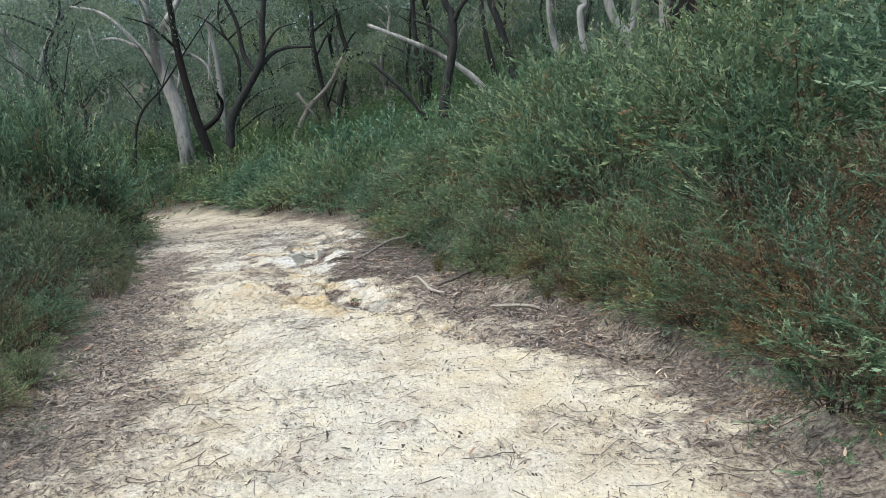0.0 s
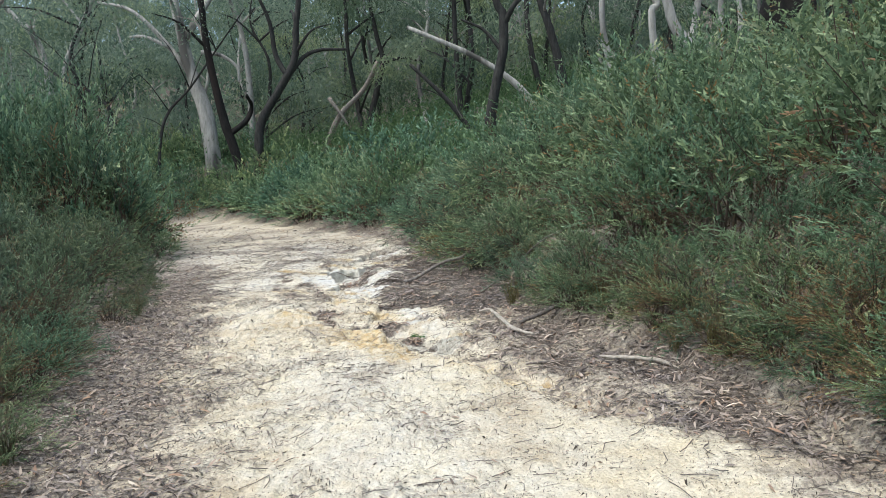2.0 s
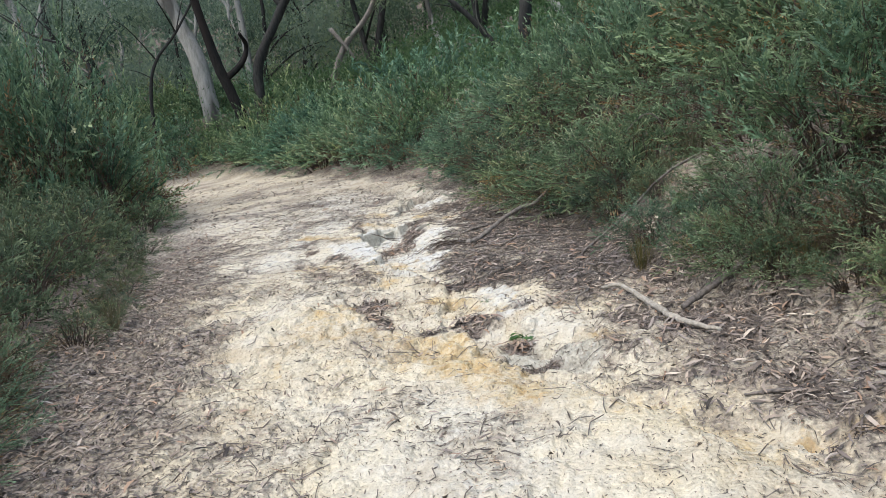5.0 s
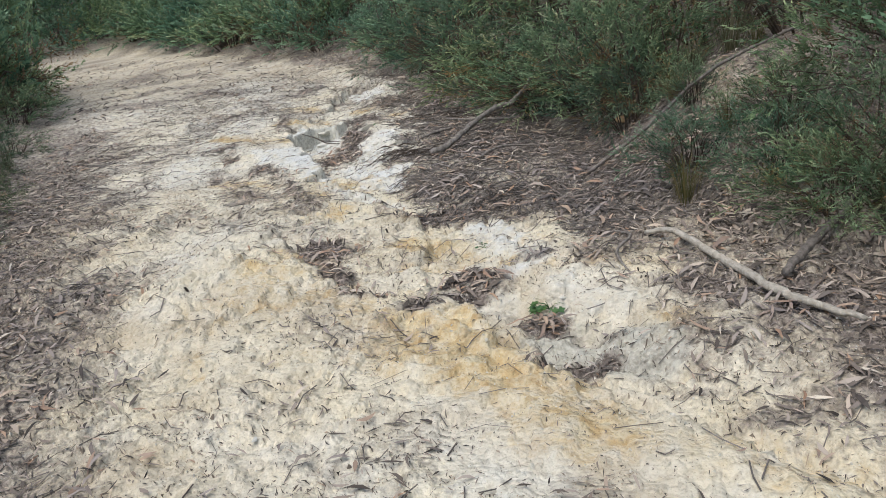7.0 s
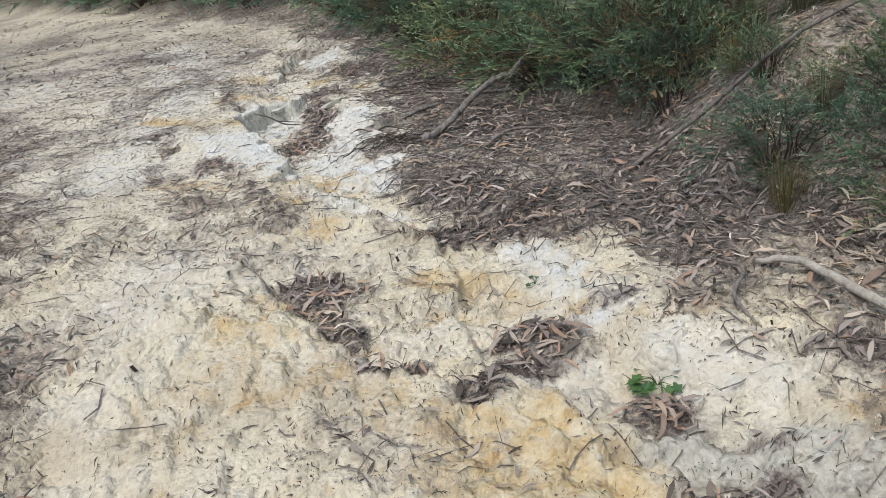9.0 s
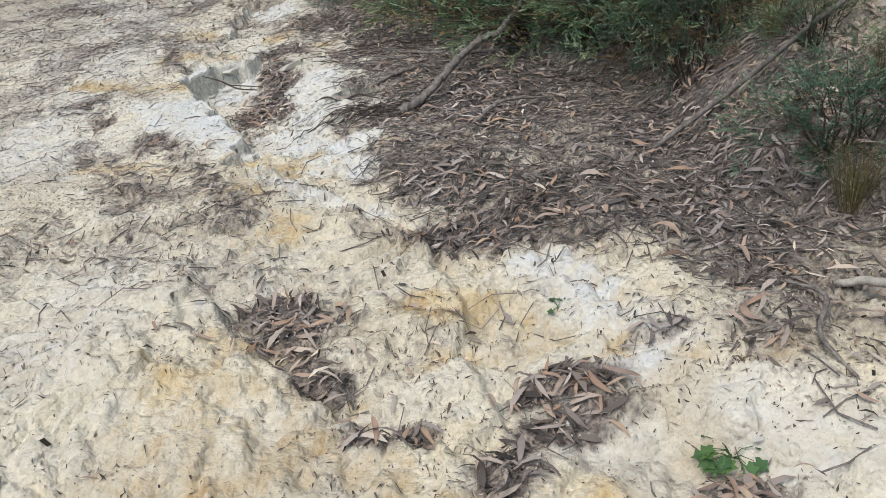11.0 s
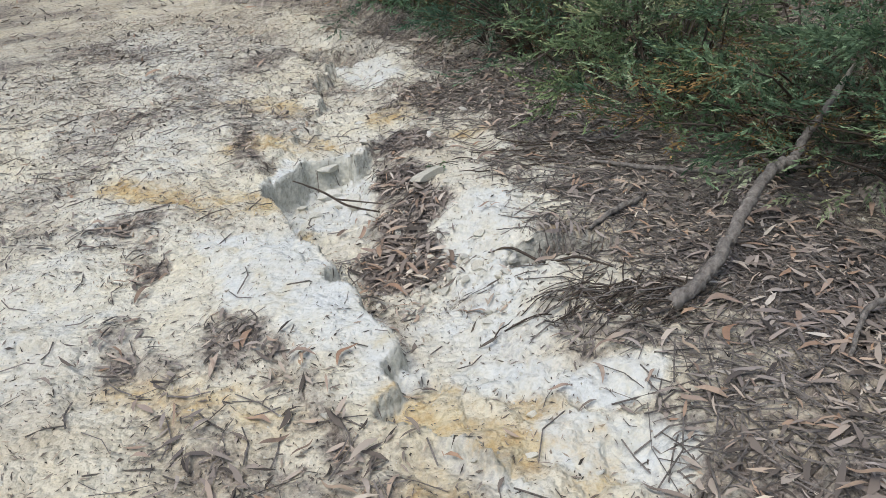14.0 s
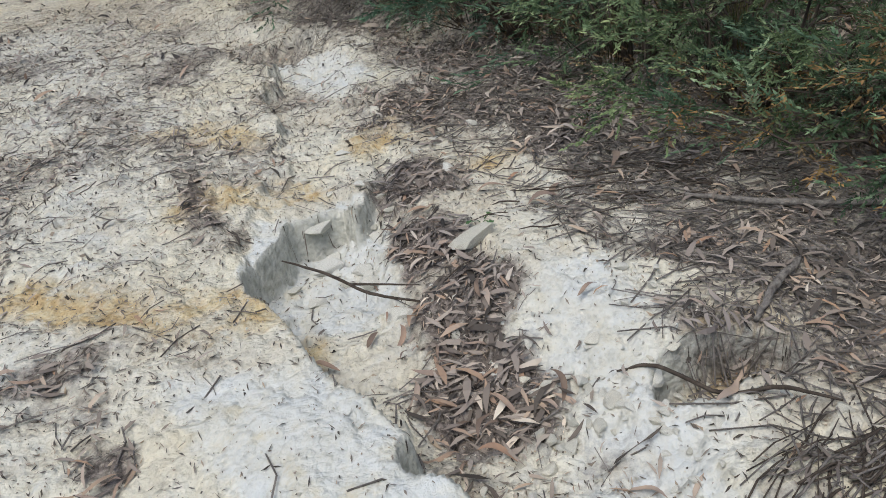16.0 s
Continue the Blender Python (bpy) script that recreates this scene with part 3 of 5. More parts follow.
M_GROUND = ground_material()
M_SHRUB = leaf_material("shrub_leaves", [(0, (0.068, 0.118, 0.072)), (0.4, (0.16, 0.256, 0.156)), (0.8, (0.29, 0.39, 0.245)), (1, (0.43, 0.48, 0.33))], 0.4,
                       tint=[(0.0, (0.62, 0.72, 0.8)), (0.3, (0.82, 0.95, 1.0)), (0.6, (1, 1, 1)), (0.85, (1.08, 1.02, 0.92)), (1.0, (1.22, 1.05, 0.85))], tip_tone=True)
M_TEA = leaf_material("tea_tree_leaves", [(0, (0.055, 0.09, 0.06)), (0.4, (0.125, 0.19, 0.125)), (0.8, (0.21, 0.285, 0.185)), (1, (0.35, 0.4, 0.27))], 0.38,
                     tint=[(0.0, (0.75, 0.85, 0.95)), (0.5, (1, 1, 1)), (1.0, (1.15, 1.02, 0.85))], tip_tone=True)
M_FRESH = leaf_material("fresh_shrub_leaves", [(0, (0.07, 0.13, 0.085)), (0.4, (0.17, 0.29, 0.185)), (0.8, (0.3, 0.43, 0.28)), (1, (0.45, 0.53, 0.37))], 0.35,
                       tint=[(0.0, (0.7, 0.85, 0.95)), (0.4, (0.95, 1.0, 1.02)), (0.75, (1.05, 1.0, 0.9)), (1.0, (1.2, 1.02, 0.8))], tip_tone=True)
M_LIME = leaf_material("lime_leaves", [(0, (0.09, 0.14, 0.03)), (0.5, (0.19, 0.26, 0.06)), (1, (0.32, 0.38, 0.12))], 0.4, tip_tone=True)
M_RUST = leaf_material("dead_sprigs", [(0, (0.115, 0.075, 0.045)), (0.6, (0.245, 0.165, 0.1)), (1, (0.36, 0.28, 0.185))], 0.3, tip_tone=True)
M_SCRUB = leaf_material("scrub_leaves", [(0, (0.04, 0.09, 0.045)), (0.5, (0.08, 0.16, 0.08)), (1, (0.18, 0.26, 0.15))], 0.35, shaded=True)
M_GUM = leaf_material("gum_leaves", [(0, (0.065, 0.11, 0.08)), (0.5, (0.17, 0.25, 0.19)), (1, (0.37, 0.45, 0.35))], 0.5, shaded=True)
M_LITTER = leaf_material("dry_leaves", [(0, (0.045, 0.038, 0.034)), (0.25, (0.135, 0.112, 0.1)), (0.52, (0.28, 0.233, 0.208)), (0.78, (0.46, 0.395, 0.355)), (0.9, (0.37, 0.24, 0.165)), (1, (0.68, 0.61, 0.54))], 0.05, spread=0.15)
M_FRAGMENT = leaf_material("leaf_crumbs", [(0, (0.045, 0.038, 0.033)), (0.4, (0.15, 0.125, 0.108)), (0.8, (0.3, 0.25, 0.215)), (1, (0.45, 0.36, 0.28))], 0.0, spread=0.1)
M_GRASS = leaf_material("dry_grass", [(0, (0.07, 0.09, 0.04)), (0.5, (0.16, 0.145, 0.08)), (1, (0.24, 0.21, 0.13))], 0.25)
M_WEED = leaf_material("weed_leaves", [(0, (0.06, 0.14, 0.05)), (1, (0.12, 0.22, 0.09))], 0.25)
M_PALE = bark_material("pale_gum_bark", (0.22, 0.22, 0.2), (0.5, 0.49, 0.455), 3.0, (0.1, 0.098, 0.09))
M_DARK = bark_material("dark_bark", (0.014, 0.0145, 0.014), (0.06, 0.06, 0.056), 5.0)
M_CHAR = bark_material("charred_bark", (0.006, 0.006, 0.006), (0.026, 0.024, 0.022), 5.0, (0.022, 0.017, 0.015))
M_TWIG = bark_material("grey_twig", (0.08, 0.07, 0.062), (0.28, 0.25, 0.225), 9.0)
M_STEM = bark_material("shrub_stems", (0.035, 0.027, 0.022), (0.12, 0.095, 0.075), 9.0)
M_WOOD = bark_material("weathered_wood", (0.1, 0.087, 0.077), (0.34, 0.31, 0.275), 12.0)
M_BROKEN = bark_material("broken_wood", (0.3, 0.27, 0.22), (0.56, 0.52, 0.45), 10.0)
M_CLOD = stone_material("white_clay_lumps", (0.42, 0.4, 0.345), (0.7, 0.69, 0.63))

# ---- ground: one sheet, fine along the track ----
def graded(lo, hi, fine, far_lo, far_hi, growth=1.13):
    mid = [lo]
    while mid[-1] < hi:
        mid.append(mid[-1] + fine(mid[-1]))
    out, s = [mid[-1]], fine(mid[-1])
    while out[-1] < far_hi:
        s *= growth
        out.append(out[-1] + s)
    low, s = [mid[0]], fine(mid[0])
    while low[-1] > far_lo:
        s *= growth
        low.append(low[-1] - s)
    return np.array(low[:0:-1] + mid + out[1:])


def build_ground():
    xs = graded(-4.4, 1.5, lambda v: 0.012 if -2.95 < v < -2.25 else 0.015 if -3.1 < v < -0.9 else (0.024 if -3.8 < v < -0.4 else 0.04), -900, 900)
    ys = graded(2.6, 19.0, lambda v: 0.014 if 13.4 < v < 14.85 else 0.017 if 8.8 < v < 15.2 else (0.027 if 8.5 < v < 16 else 0.045), -900, 900)
    gx, gy = np.meshgrid(xs, ys)
    x, y = gx.ravel(), gy.ravel()
    v = np.stack([x, y, height(x, y)], 1)
    ny, nx = gx.shape
    i, j = np.meshgrid(np.arange(ny - 1), np.arange(nx - 1), indexing="ij")
    q = np.stack([i * nx + j, i * nx + j + 1, (i + 1) * nx + j + 1, (i + 1) * nx + j], -1).reshape(-1, 4)
    me = mesh_from("ground", v, [q], M_GROUND, True)
    for key, f in (("litter", litter), ("white", white_clay), ("ochre", ochre_clay)):
        val = np.clip(f(x, y), 0, 1)
        if key == "litter":
            val = np.maximum(val, 0.97 * step(0.0, 0.5, np.maximum((x - right_bush(y)) * (1 - 0.9 * streak(x, y, 0.3, 11.3, 0.9, 11.3, 0.5)), left_bush(y) - x)))
        me.attributes.new(key, "FLOAT", "POINT").data.foreach_set("value", val.astype(np.float32))
    gz = v[:, 2].reshape(ny, nx)
    slope = np.hypot(np.gradient(gz, ys, axis=0), np.gradient(gz, xs, axis=1)).ravel()
    # steep walls turn grey: bared clay, with their shade put into its colour
    greyed = step(0.9, 2.0, slope) * (1 - step(16, 19, y)) * step(10.5, 11.5, y)
    # a bared slab of grey clay below the ledges
    greyed = np.maximum(greyed, 0.85 * streak(x + 0.2 * (fbm(x, y, 0.2, 3) - 0.5), y, -1.12, 9.18, -0.8, 8.92, 0.16, 0.35))
    me.attributes.new("greyed", "FLOAT", "POINT").data.foreach_set("value", greyed.astype(np.float32))
    tagged(new("ground", me), "pale sandy clay bush track with an eroded rut and littered verges", "ground", kind="structure")


build_ground()


# ---- shrubs ----
def spray_leaves(origin, way, length, shoots, per, leaf, width, g):
    """Arching plumes: side shoots along an axis, short needle leaves set all round each shoot. Also gives each point's place along its shoot."""
    n = len(origin)
    s = 0.2 + 0.8 * (np.arange(shoots) + 0.5) / shoots
    droop = g.normal(size=(n, 1, 3)) * 0.25 + [0, 0, 0.2]
    axis = unit(way[:, None] + droop * s[None, :, None])
    p = origin[:, None] + axis * (s[None, :, None] * length[:, None, None])
    rad = unit(np.cross(axis, unit(g.normal(size=(n, shoots, 3)))))
    shoot = unit(axis * 0.9 + rad * 0.8 + [0, 0, 0.12])
    sl = np.maximum(0.11, 0.42 * length[:, None] * (1.1 - 0.4 * s[None])) * g.uniform(0.75, 1.3, (n, shoots))
    p, shoot, sl = p.reshape(-1, 3), shoot.reshape(-1, 3), sl.ravel()
    m = len(p)
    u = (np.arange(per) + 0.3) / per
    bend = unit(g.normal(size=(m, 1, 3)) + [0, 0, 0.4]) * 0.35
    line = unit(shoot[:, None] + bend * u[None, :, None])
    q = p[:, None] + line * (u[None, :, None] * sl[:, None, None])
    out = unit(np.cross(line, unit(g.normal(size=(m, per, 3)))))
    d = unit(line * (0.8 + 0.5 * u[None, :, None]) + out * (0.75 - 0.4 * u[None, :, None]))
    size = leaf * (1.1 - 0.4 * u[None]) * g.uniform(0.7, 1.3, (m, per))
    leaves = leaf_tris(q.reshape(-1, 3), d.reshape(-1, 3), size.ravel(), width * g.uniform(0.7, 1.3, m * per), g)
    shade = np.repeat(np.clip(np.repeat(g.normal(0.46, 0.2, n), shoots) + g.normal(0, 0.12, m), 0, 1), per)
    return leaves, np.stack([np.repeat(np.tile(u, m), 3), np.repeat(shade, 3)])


def shrub_meshes(seed, sprays, shoots, per, leaf, width, rust, every=2, lift=0.3, live_mat=M_SHRUB):
    """A shrub about 1 m high and 1.3 m across at scale 1: branchwork, living plumes and dead inner ones."""
    g = np.random.default_rng(seed)
    th = g.uniform(0, 2 * np.pi, sprays)
    up = np.abs(g.uniform(0, 1, sprays)) ** 1.25
    lump = 0.8 + 0.45 * np.sin(3 * th + g.uniform(0, 6)) * np.sin(5 * up + g.uniform(0, 6))
    flat = np.sqrt(np.maximum(0.03, 1 - np.abs(up) ** 2.2)) * lump
    tops = np.stack([0.66 * flat * np.cos(th), 0.66 * flat * np.sin(th), 0.1 + 0.85 * up * g.uniform(0.75, 1.1, sprays)], 1)
    foot = np.array([0, 0, 0.05])
    inner = foot + (tops - foot) * g.uniform(0.3, 0.62, sprays)[:, None]
    reach = np.linalg.norm(tops - inner, axis=1)
    way = unit(unit(tops - inner) + np.stack([0 * up, 0 * up, lift * up - 0.05], 1) + g.normal(size=(sprays, 3)) * 0.3)
    ln = np.maximum(0.28, reach * g.uniform(0.9, 1.35, sprays))
    if lift < 0:
        way = unit(np.stack([np.cos(th), np.sin(th), 0 * th], 1) * 0.7 + g.normal(size=(sprays, 3)) * 0.5)
        inner = foot + (tops - foot) * g.uniform(0.6, 0.9, sprays)[:, None]
        ln = g.uniform(0.2, 0.34, sprays)
    live = g.random(sprays) > rust * (1.6 - 1.2 * up)
    foliage, leaf_rows = spray_leaves(inner[live], way[live], ln[live], shoots, per, leaf, width, g)
    dead, dead_rows = spray_leaves(inner[~live] * 0.92, way[~live], ln[~live] * 0.95, shoots, max(3, per // 2), leaf, width * 0.8, g)
    tubes = []
    for i in range(0, sprays, every):
        bx, by = 0.1 * math.cos(th[i]), 0.1 * math.sin(th[i])
        mid = (np.array([bx, by, 0]) + inner[i]) / 2 + g.normal(size=3) * 0.03 + [0, 0, 0.05]
        tubes.append(tube([(bx, by, -0.12), mid, inner[i], inner[i] + way[i] * ln[i] * 0.8], [0.009, 0.006, 0.004, 0.0015], 4, cap=False))
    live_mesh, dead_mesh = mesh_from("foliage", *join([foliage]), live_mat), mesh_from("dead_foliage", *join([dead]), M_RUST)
    for me, val in ((live_mesh, leaf_rows), (dead_mesh, dead_rows)):
        for key, row in zip(("along_shoot", "shade"), val):
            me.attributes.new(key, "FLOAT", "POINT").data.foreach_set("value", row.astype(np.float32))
    return mesh_from("branchwork", *join(tubes), M_STEM, True), live_mesh, dead_mesh


FINE = [shrub_meshes(20 + i, 110, 8, 25, 0.030, 0.0068, rust) for i, rust in enumerate((0.22, 0.34, 0.46, 0.28))]
MIDDLE = [shrub_meshes(40 + i, 74, 6, 15, 0.046, 0.0125, rust, 3) for i, rust in enumerate((0.16, 0.24, 0.36, 0.2))]
COARSE = [shrub_meshes(60 + i, 50, 5, 11, 0.072, 0.024, rust, 5, 0.15, M_FRESH) for i, rust in enumerate((0.04, 0.07, 0.1))]
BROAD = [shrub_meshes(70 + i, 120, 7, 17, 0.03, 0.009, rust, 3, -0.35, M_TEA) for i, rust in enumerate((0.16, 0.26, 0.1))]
RUSTY = shrub_meshes(81, 130, 8, 26, 0.030, 0.0075, 0.85)
FRESH = [shrub_meshes(50 + i, 74, 6, 15, 0.046, 0.0125, rust, 3, 0.15, M_FRESH) for i, rust in enumerate((0.05, 0.12, 0.08))]
DENSE = [shrub_meshes(90 + i, 120, 7, 17, 0.03, 0.0085, rust, 3, -0.2) for i, rust in enumerate((0.16, 0.28, 0.22))]
SHRUB_LABEL = "feathery grey-green native shrub with fine needle leaves and brown stems"
SHRUBS = {}


def shrub(kind, meshes, x, y, wide, tall, label=SHRUB_LABEL, group="shrubs beside the track"):
    z = float(height(x, y)) - 0.03
    m = pose(x, y, z, RNG.uniform(-6, 6), RNG.uniform(-6, 6), RNG.uniform(0, 360)) @ Matrix.Diagonal((wide / 1.3, wide / 1.3, tall, 1))
    key = (kind, label)
    if key in SHRUBS:
        ob = copy_thing(SHRUBS[key], m)
    else:
        ob = SHRUBS[key] = tagged(new("shrub"), label, "shrub", group)
        for name, me in zip(("branchwork", "foliage", "dead_foliage"), meshes):
            part(name, me, ob)
        ob.matrix_basis = m
    return ob


def any_shrub(detail, x, y, wide, tall, **more):
    pool = {"f": FINE, "m": MIDDLE, "c": COARSE, "b": BROAD, "d": DENSE, "g": FRESH}[detail]
    i = int(RNG.integers(0, len(pool)))
    return shrub(detail + str(i), pool[i], x, y, wide, tall, **more)


def bare_bank(x, y):
    return math.hypot((x - 0.45) / 0.95, (y - 11.1) / 0.85) < 1


# right bank, row behind row up the slope
for off, stepy, wide, tall in ((0.42, 0.78, 1.5, 0.9), (1.25, 1.0, 1.8, 1.3), (2.2, 1.15, 1.9, 1.35), (3.4, 1.25, 2.0, 1.35), (4.8, 1.5, 2.1, 1.3), (6.6, 2.0, 2.5, 1.35)):
    y = 2.0
    while y < 31:
        x = float(right_bush(y)) + off + RNG.uniform(-0.2, 0.2)
        s = RNG.uniform(0.72, 1.2) * (0.9 if 1 < off < 4 and y < 10 else 1.0)
        if off < 1 and 11.5 < y < 20:
            x -= 0.15
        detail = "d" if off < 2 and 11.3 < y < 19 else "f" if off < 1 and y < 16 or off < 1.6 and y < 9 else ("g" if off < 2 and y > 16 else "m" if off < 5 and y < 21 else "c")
        if off < 1.5 and 3.7 < y < 5.7:
            shrub("rusty", RUSTY, x, y, wide * s, tall * s, label="shrub with rust-brown dying needles among green shoots", group="rusty shrubs beside the track")
        elif not bare_bank(x, y):
            any_shrub(detail, x, y, wide * s, tall * s)
        y += stepy * RNG.uniform(0.85, 1.2) * (1.0 if y < 19 else 1.9)
y = 3.4
while y < 9.8:
    any_shrub("f", float(right_bush(y)) + RNG.uniform(0.1, 0.3), y, RNG.uniform(0.75, 1.1), RNG.uniform(0.4, 0.6))
    y += RNG.uniform(0.4, 0.6)
y = 11.9
while y < 19:
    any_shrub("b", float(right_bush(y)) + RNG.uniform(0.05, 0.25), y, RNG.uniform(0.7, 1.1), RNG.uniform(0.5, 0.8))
    y += RNG.uniform(0.3, 0.5)
for i in range(9):
    any_shrub("c" if i < 6 else "m", 2.7 + RNG.uniform(-0.3, 1.6), -7.0 + i, 1.8, 1.2)
    any_shrub("c" if i < 6 else "m", -3.3 - RNG.uniform(-0.3, 1.8), -7.0 + i, 1.9, 1.6)
any_shrub("f", 0.25, 12.65, 1.4, 0.95)
shrub("f0", FINE[0], 0.1, 10.75, 0.95, 0.55)
shrub("f0", FINE[0], 0.3, 11.25, 0.6, 0.42)
shrub("f0", FINE[0], 0.38, 10.2, 0.9, 0.65)
shrub("f0", FINE[0], 0.6, 10.55, 0.9, 0.6)
any_shrub("f", 1.3, 10.1, 1.6, 1.35)
for x, y, wide, tall in ((2.35, 4.9, 1.7, 1.15), (2.75, 5.8, 1.8, 1.3), (2.55, 4.0, 1.4, 1.0), (1.95, 6.7, 1.3, 0.9), (0.95, 9.1, 1.0, 0.7), (-4.7, 8.9, 1.3, 1.1), (-4.3, 7.2, 1.2, 0.9)):
    shrub("rusty", RUSTY, x, y, wide, tall, label="shrub with rust-brown dying needles among green shoots", group="rusty shrubs beside the track")
# left verge: low shrubs at the edge, tall ones behind
for off, stepy, wide, tall in ((0.25, 0.7, 0.9, 0.5), (0.95, 0.85, 1.6, 1.6), (2.1, 1.1, 2.1, 2.4), (3.5, 1.4, 2.4, 2.7), (5.6, 2.0, 2.8, 2.7)):
    y = 2.4
    while y < 25.5:
        x = float(left_bush(y)) - off + RNG.uniform(-0.2, 0.2)
        s = RNG.uniform(0.8, 1.2)
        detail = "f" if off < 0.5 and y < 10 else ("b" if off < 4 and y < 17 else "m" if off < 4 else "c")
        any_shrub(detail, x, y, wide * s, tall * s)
        y += stepy * RNG.uniform(0.85, 1.2) * (1.0 if y < 16 else 1.5)
LIME = [me.copy() for me in COARSE[0]]
LIME[1].materials[0] = M_LIME
for x, y, wide, tall in ((-14.6, 25.5, 3.0, 2.5),):
    shrub("lime", LIME, x, y, wide, tall, label="tall yellow-green bush among darker trees", group="")
# beyond the bend
for off, stepx, tall in ((0.5, 0.8, 1.25), (1.4, 1.1, 1.5), (2.8, 1.6, 1.5), (4.8, 2.2, 1.5)):
    x = -18.0
    while x < -2.4:
        y = float(np.interp(x, [-18, -12, -9, -6, -3.8, -2.3], [33.7, 32.4, 30.4, 27.3, 23.4, 21.6])) + off + RNG.uniform(-0.3, 0.3)
        s = RNG.uniform(0.85, 1.2)
        any_shrub("g" if off < 2 else "c", x, y, 1.8 * s, tall * s)
        x += stepx * RNG.uniform(0.85, 1.2)
for i in range(8):
    any_shrub("c", RNG.uniform(-26, -12), RNG.uniform(22, 27.5), 2.6, RNG.uniform(1.4, 2.2))


# ---- trees ----
def crown_mesh(seed, centres, radii, leaves, leaf, width, hang=0.6):
    """Drooping leaves in uneven clumps round limb ends."""
    g = np.random.default_rng(seed)
    centres, radii = np.asarray(centres, float), np.asarray(radii, float)
    w = g.integers(0, len(centres), leaves)
    p = centres[w] + unit(g.normal(size=(leaves, 3))) * (radii[w] * g.random(leaves) ** 0.45)[:, None] * [1.1, 1.1, 0.75]
    d = unit(g.normal(size=(leaves, 3)) * 0.8 + [0, 0, -hang])
    v, _, f = leaf_tris(p, d, leaf * g.uniform(0.6, 1.4, leaves), width * g.uniform(0.6, 1.4, leaves), g)
    shade = np.clip(0.7 * g.random(len(centres))[w] + 0.3 * g.random(leaves), 0, 1)
    return attribute(mesh_from("crown", v, [f], M_GUM), "shade", np.repeat(shade, 3))


def tree(label, bark, y, line, radius, limbs=(), top=11.0, lean_y=0.0, crown=True, group="trees beyond the track", leaves=1600):
    """line: x and height of the trunk from foot upwards in the plane across y; limbs the same, with a thickness."""
    x0 = line[0][0]
    z0 = float(height(x0, y)) - 0.15
    ob = tagged(new("gum_tree"), label, "tree", group)
    ob.matrix_basis = pose(x0, y, z0)
    pts = [(line[0][0] - x0 - 0.02, 0, 0)] + [(px - x0, lean_y * (pz - z0) * 0.1, pz - z0) for px, pz in line if pz - z0 > 0.3]
    last, prev = np.array(pts[-1]), np.array(pts[-2])
    rise = unit(last - prev)
    ends = []
    if crown:
        k = 1
        while pts[-1][2] < top and k < 6:
            nxt = np.array(pts[-1]) + (rise * 0.8 + np.array([RNG.normal() * 0.3, RNG.normal() * 0.3, 0.35])) * 1.6
            pts.append(tuple(nxt))
            k += 1
    rad = radius * np.interp(np.arange(len(pts)), [0, 1, len(pts) - 1], [1.15, 1.0, 0.3 if crown else 0.6])
    p, r = smooth_line(pts, rad, 5)
    p_trunk = p
    v, f = join([tube(p, r, 10, 0.1, int(abs(x0) * 100))])
    part("trunk", mesh_from("trunk", v, f, bark, True), ob)
    ends.append(pts[-1])
    for lim, lr in limbs:
        lp = [(px - x0, RNG.uniform(-0.2, 0.2) * i, pz - z0) for i, (px, pz) in enumerate(lim)]
        p, r = smooth_line(lp, lr * np.linspace(1, 0.45, len(lp)), 5)
        v, f = join([tube(p, r, 6, 0.08, len(ends))])
        part("limb", mesh_from("limb", v, f, bark, True), ob)
    for i in range(2):
        start = np.array(p_trunk[int(len(p_trunk) * RNG.uniform(0.35, 0.8))])
        a, ln = RNG.uniform(0, 2 * np.pi), RNG.uniform(0.7, 1.8)
        e1 = start + np.array([math.cos(a) * ln * 0.5, math.sin(a) * ln * 0.5, ln * RNG.uniform(0.3, 0.7)])
        e2 = e1 + np.array([math.cos(a + 0.6) * ln * 0.5, math.sin(a + 0.6) * ln * 0.5, ln * RNG.uniform(0.1, 0.7)])
        v, f = join([tube(*smooth_line([start, e1, e2], radius * np.array([0.3, 0.2, 0.06]), 5), 5, 0.1, i)])
        part("bare_limb", mesh_from("bare_limb", v, f, M_WOOD if i % 2 else bark, True), ob)
    if crown:
        for i in range(5):
            a = RNG.uniform(0, 2 * np.pi)
            start = np.array(pts[max(1, len(pts) - 2 - i % 3)])
            end = start + np.array([math.cos(a) * 1.9, math.sin(a) * 1.9, RNG.uniform(0.8, 2.4)])
            p, r = smooth_line([start, (start + end) / 2 + [0, 0, 0.3], end], radius * np.array([0.35, 0.22, 0.08]), 4)
            v, f = join([tube(p, r, 5, 0.05)])
            part("limb", mesh_from("limb", v, f, bark, True), ob)
            ends.append(tuple(end))
        part("crown", crown_mesh(int(abs(x0 * 31)) + 5, ends, [1.4] * len(ends), leaves, 0.17, 0.036), ob, "drooping grey-green gum leaves")
    return ob


PALE_LABEL = "pale smooth-barked gum tree with twisting bare limbs"
DARK_LABEL = "dark rough-barked gum tree with a bent trunk"
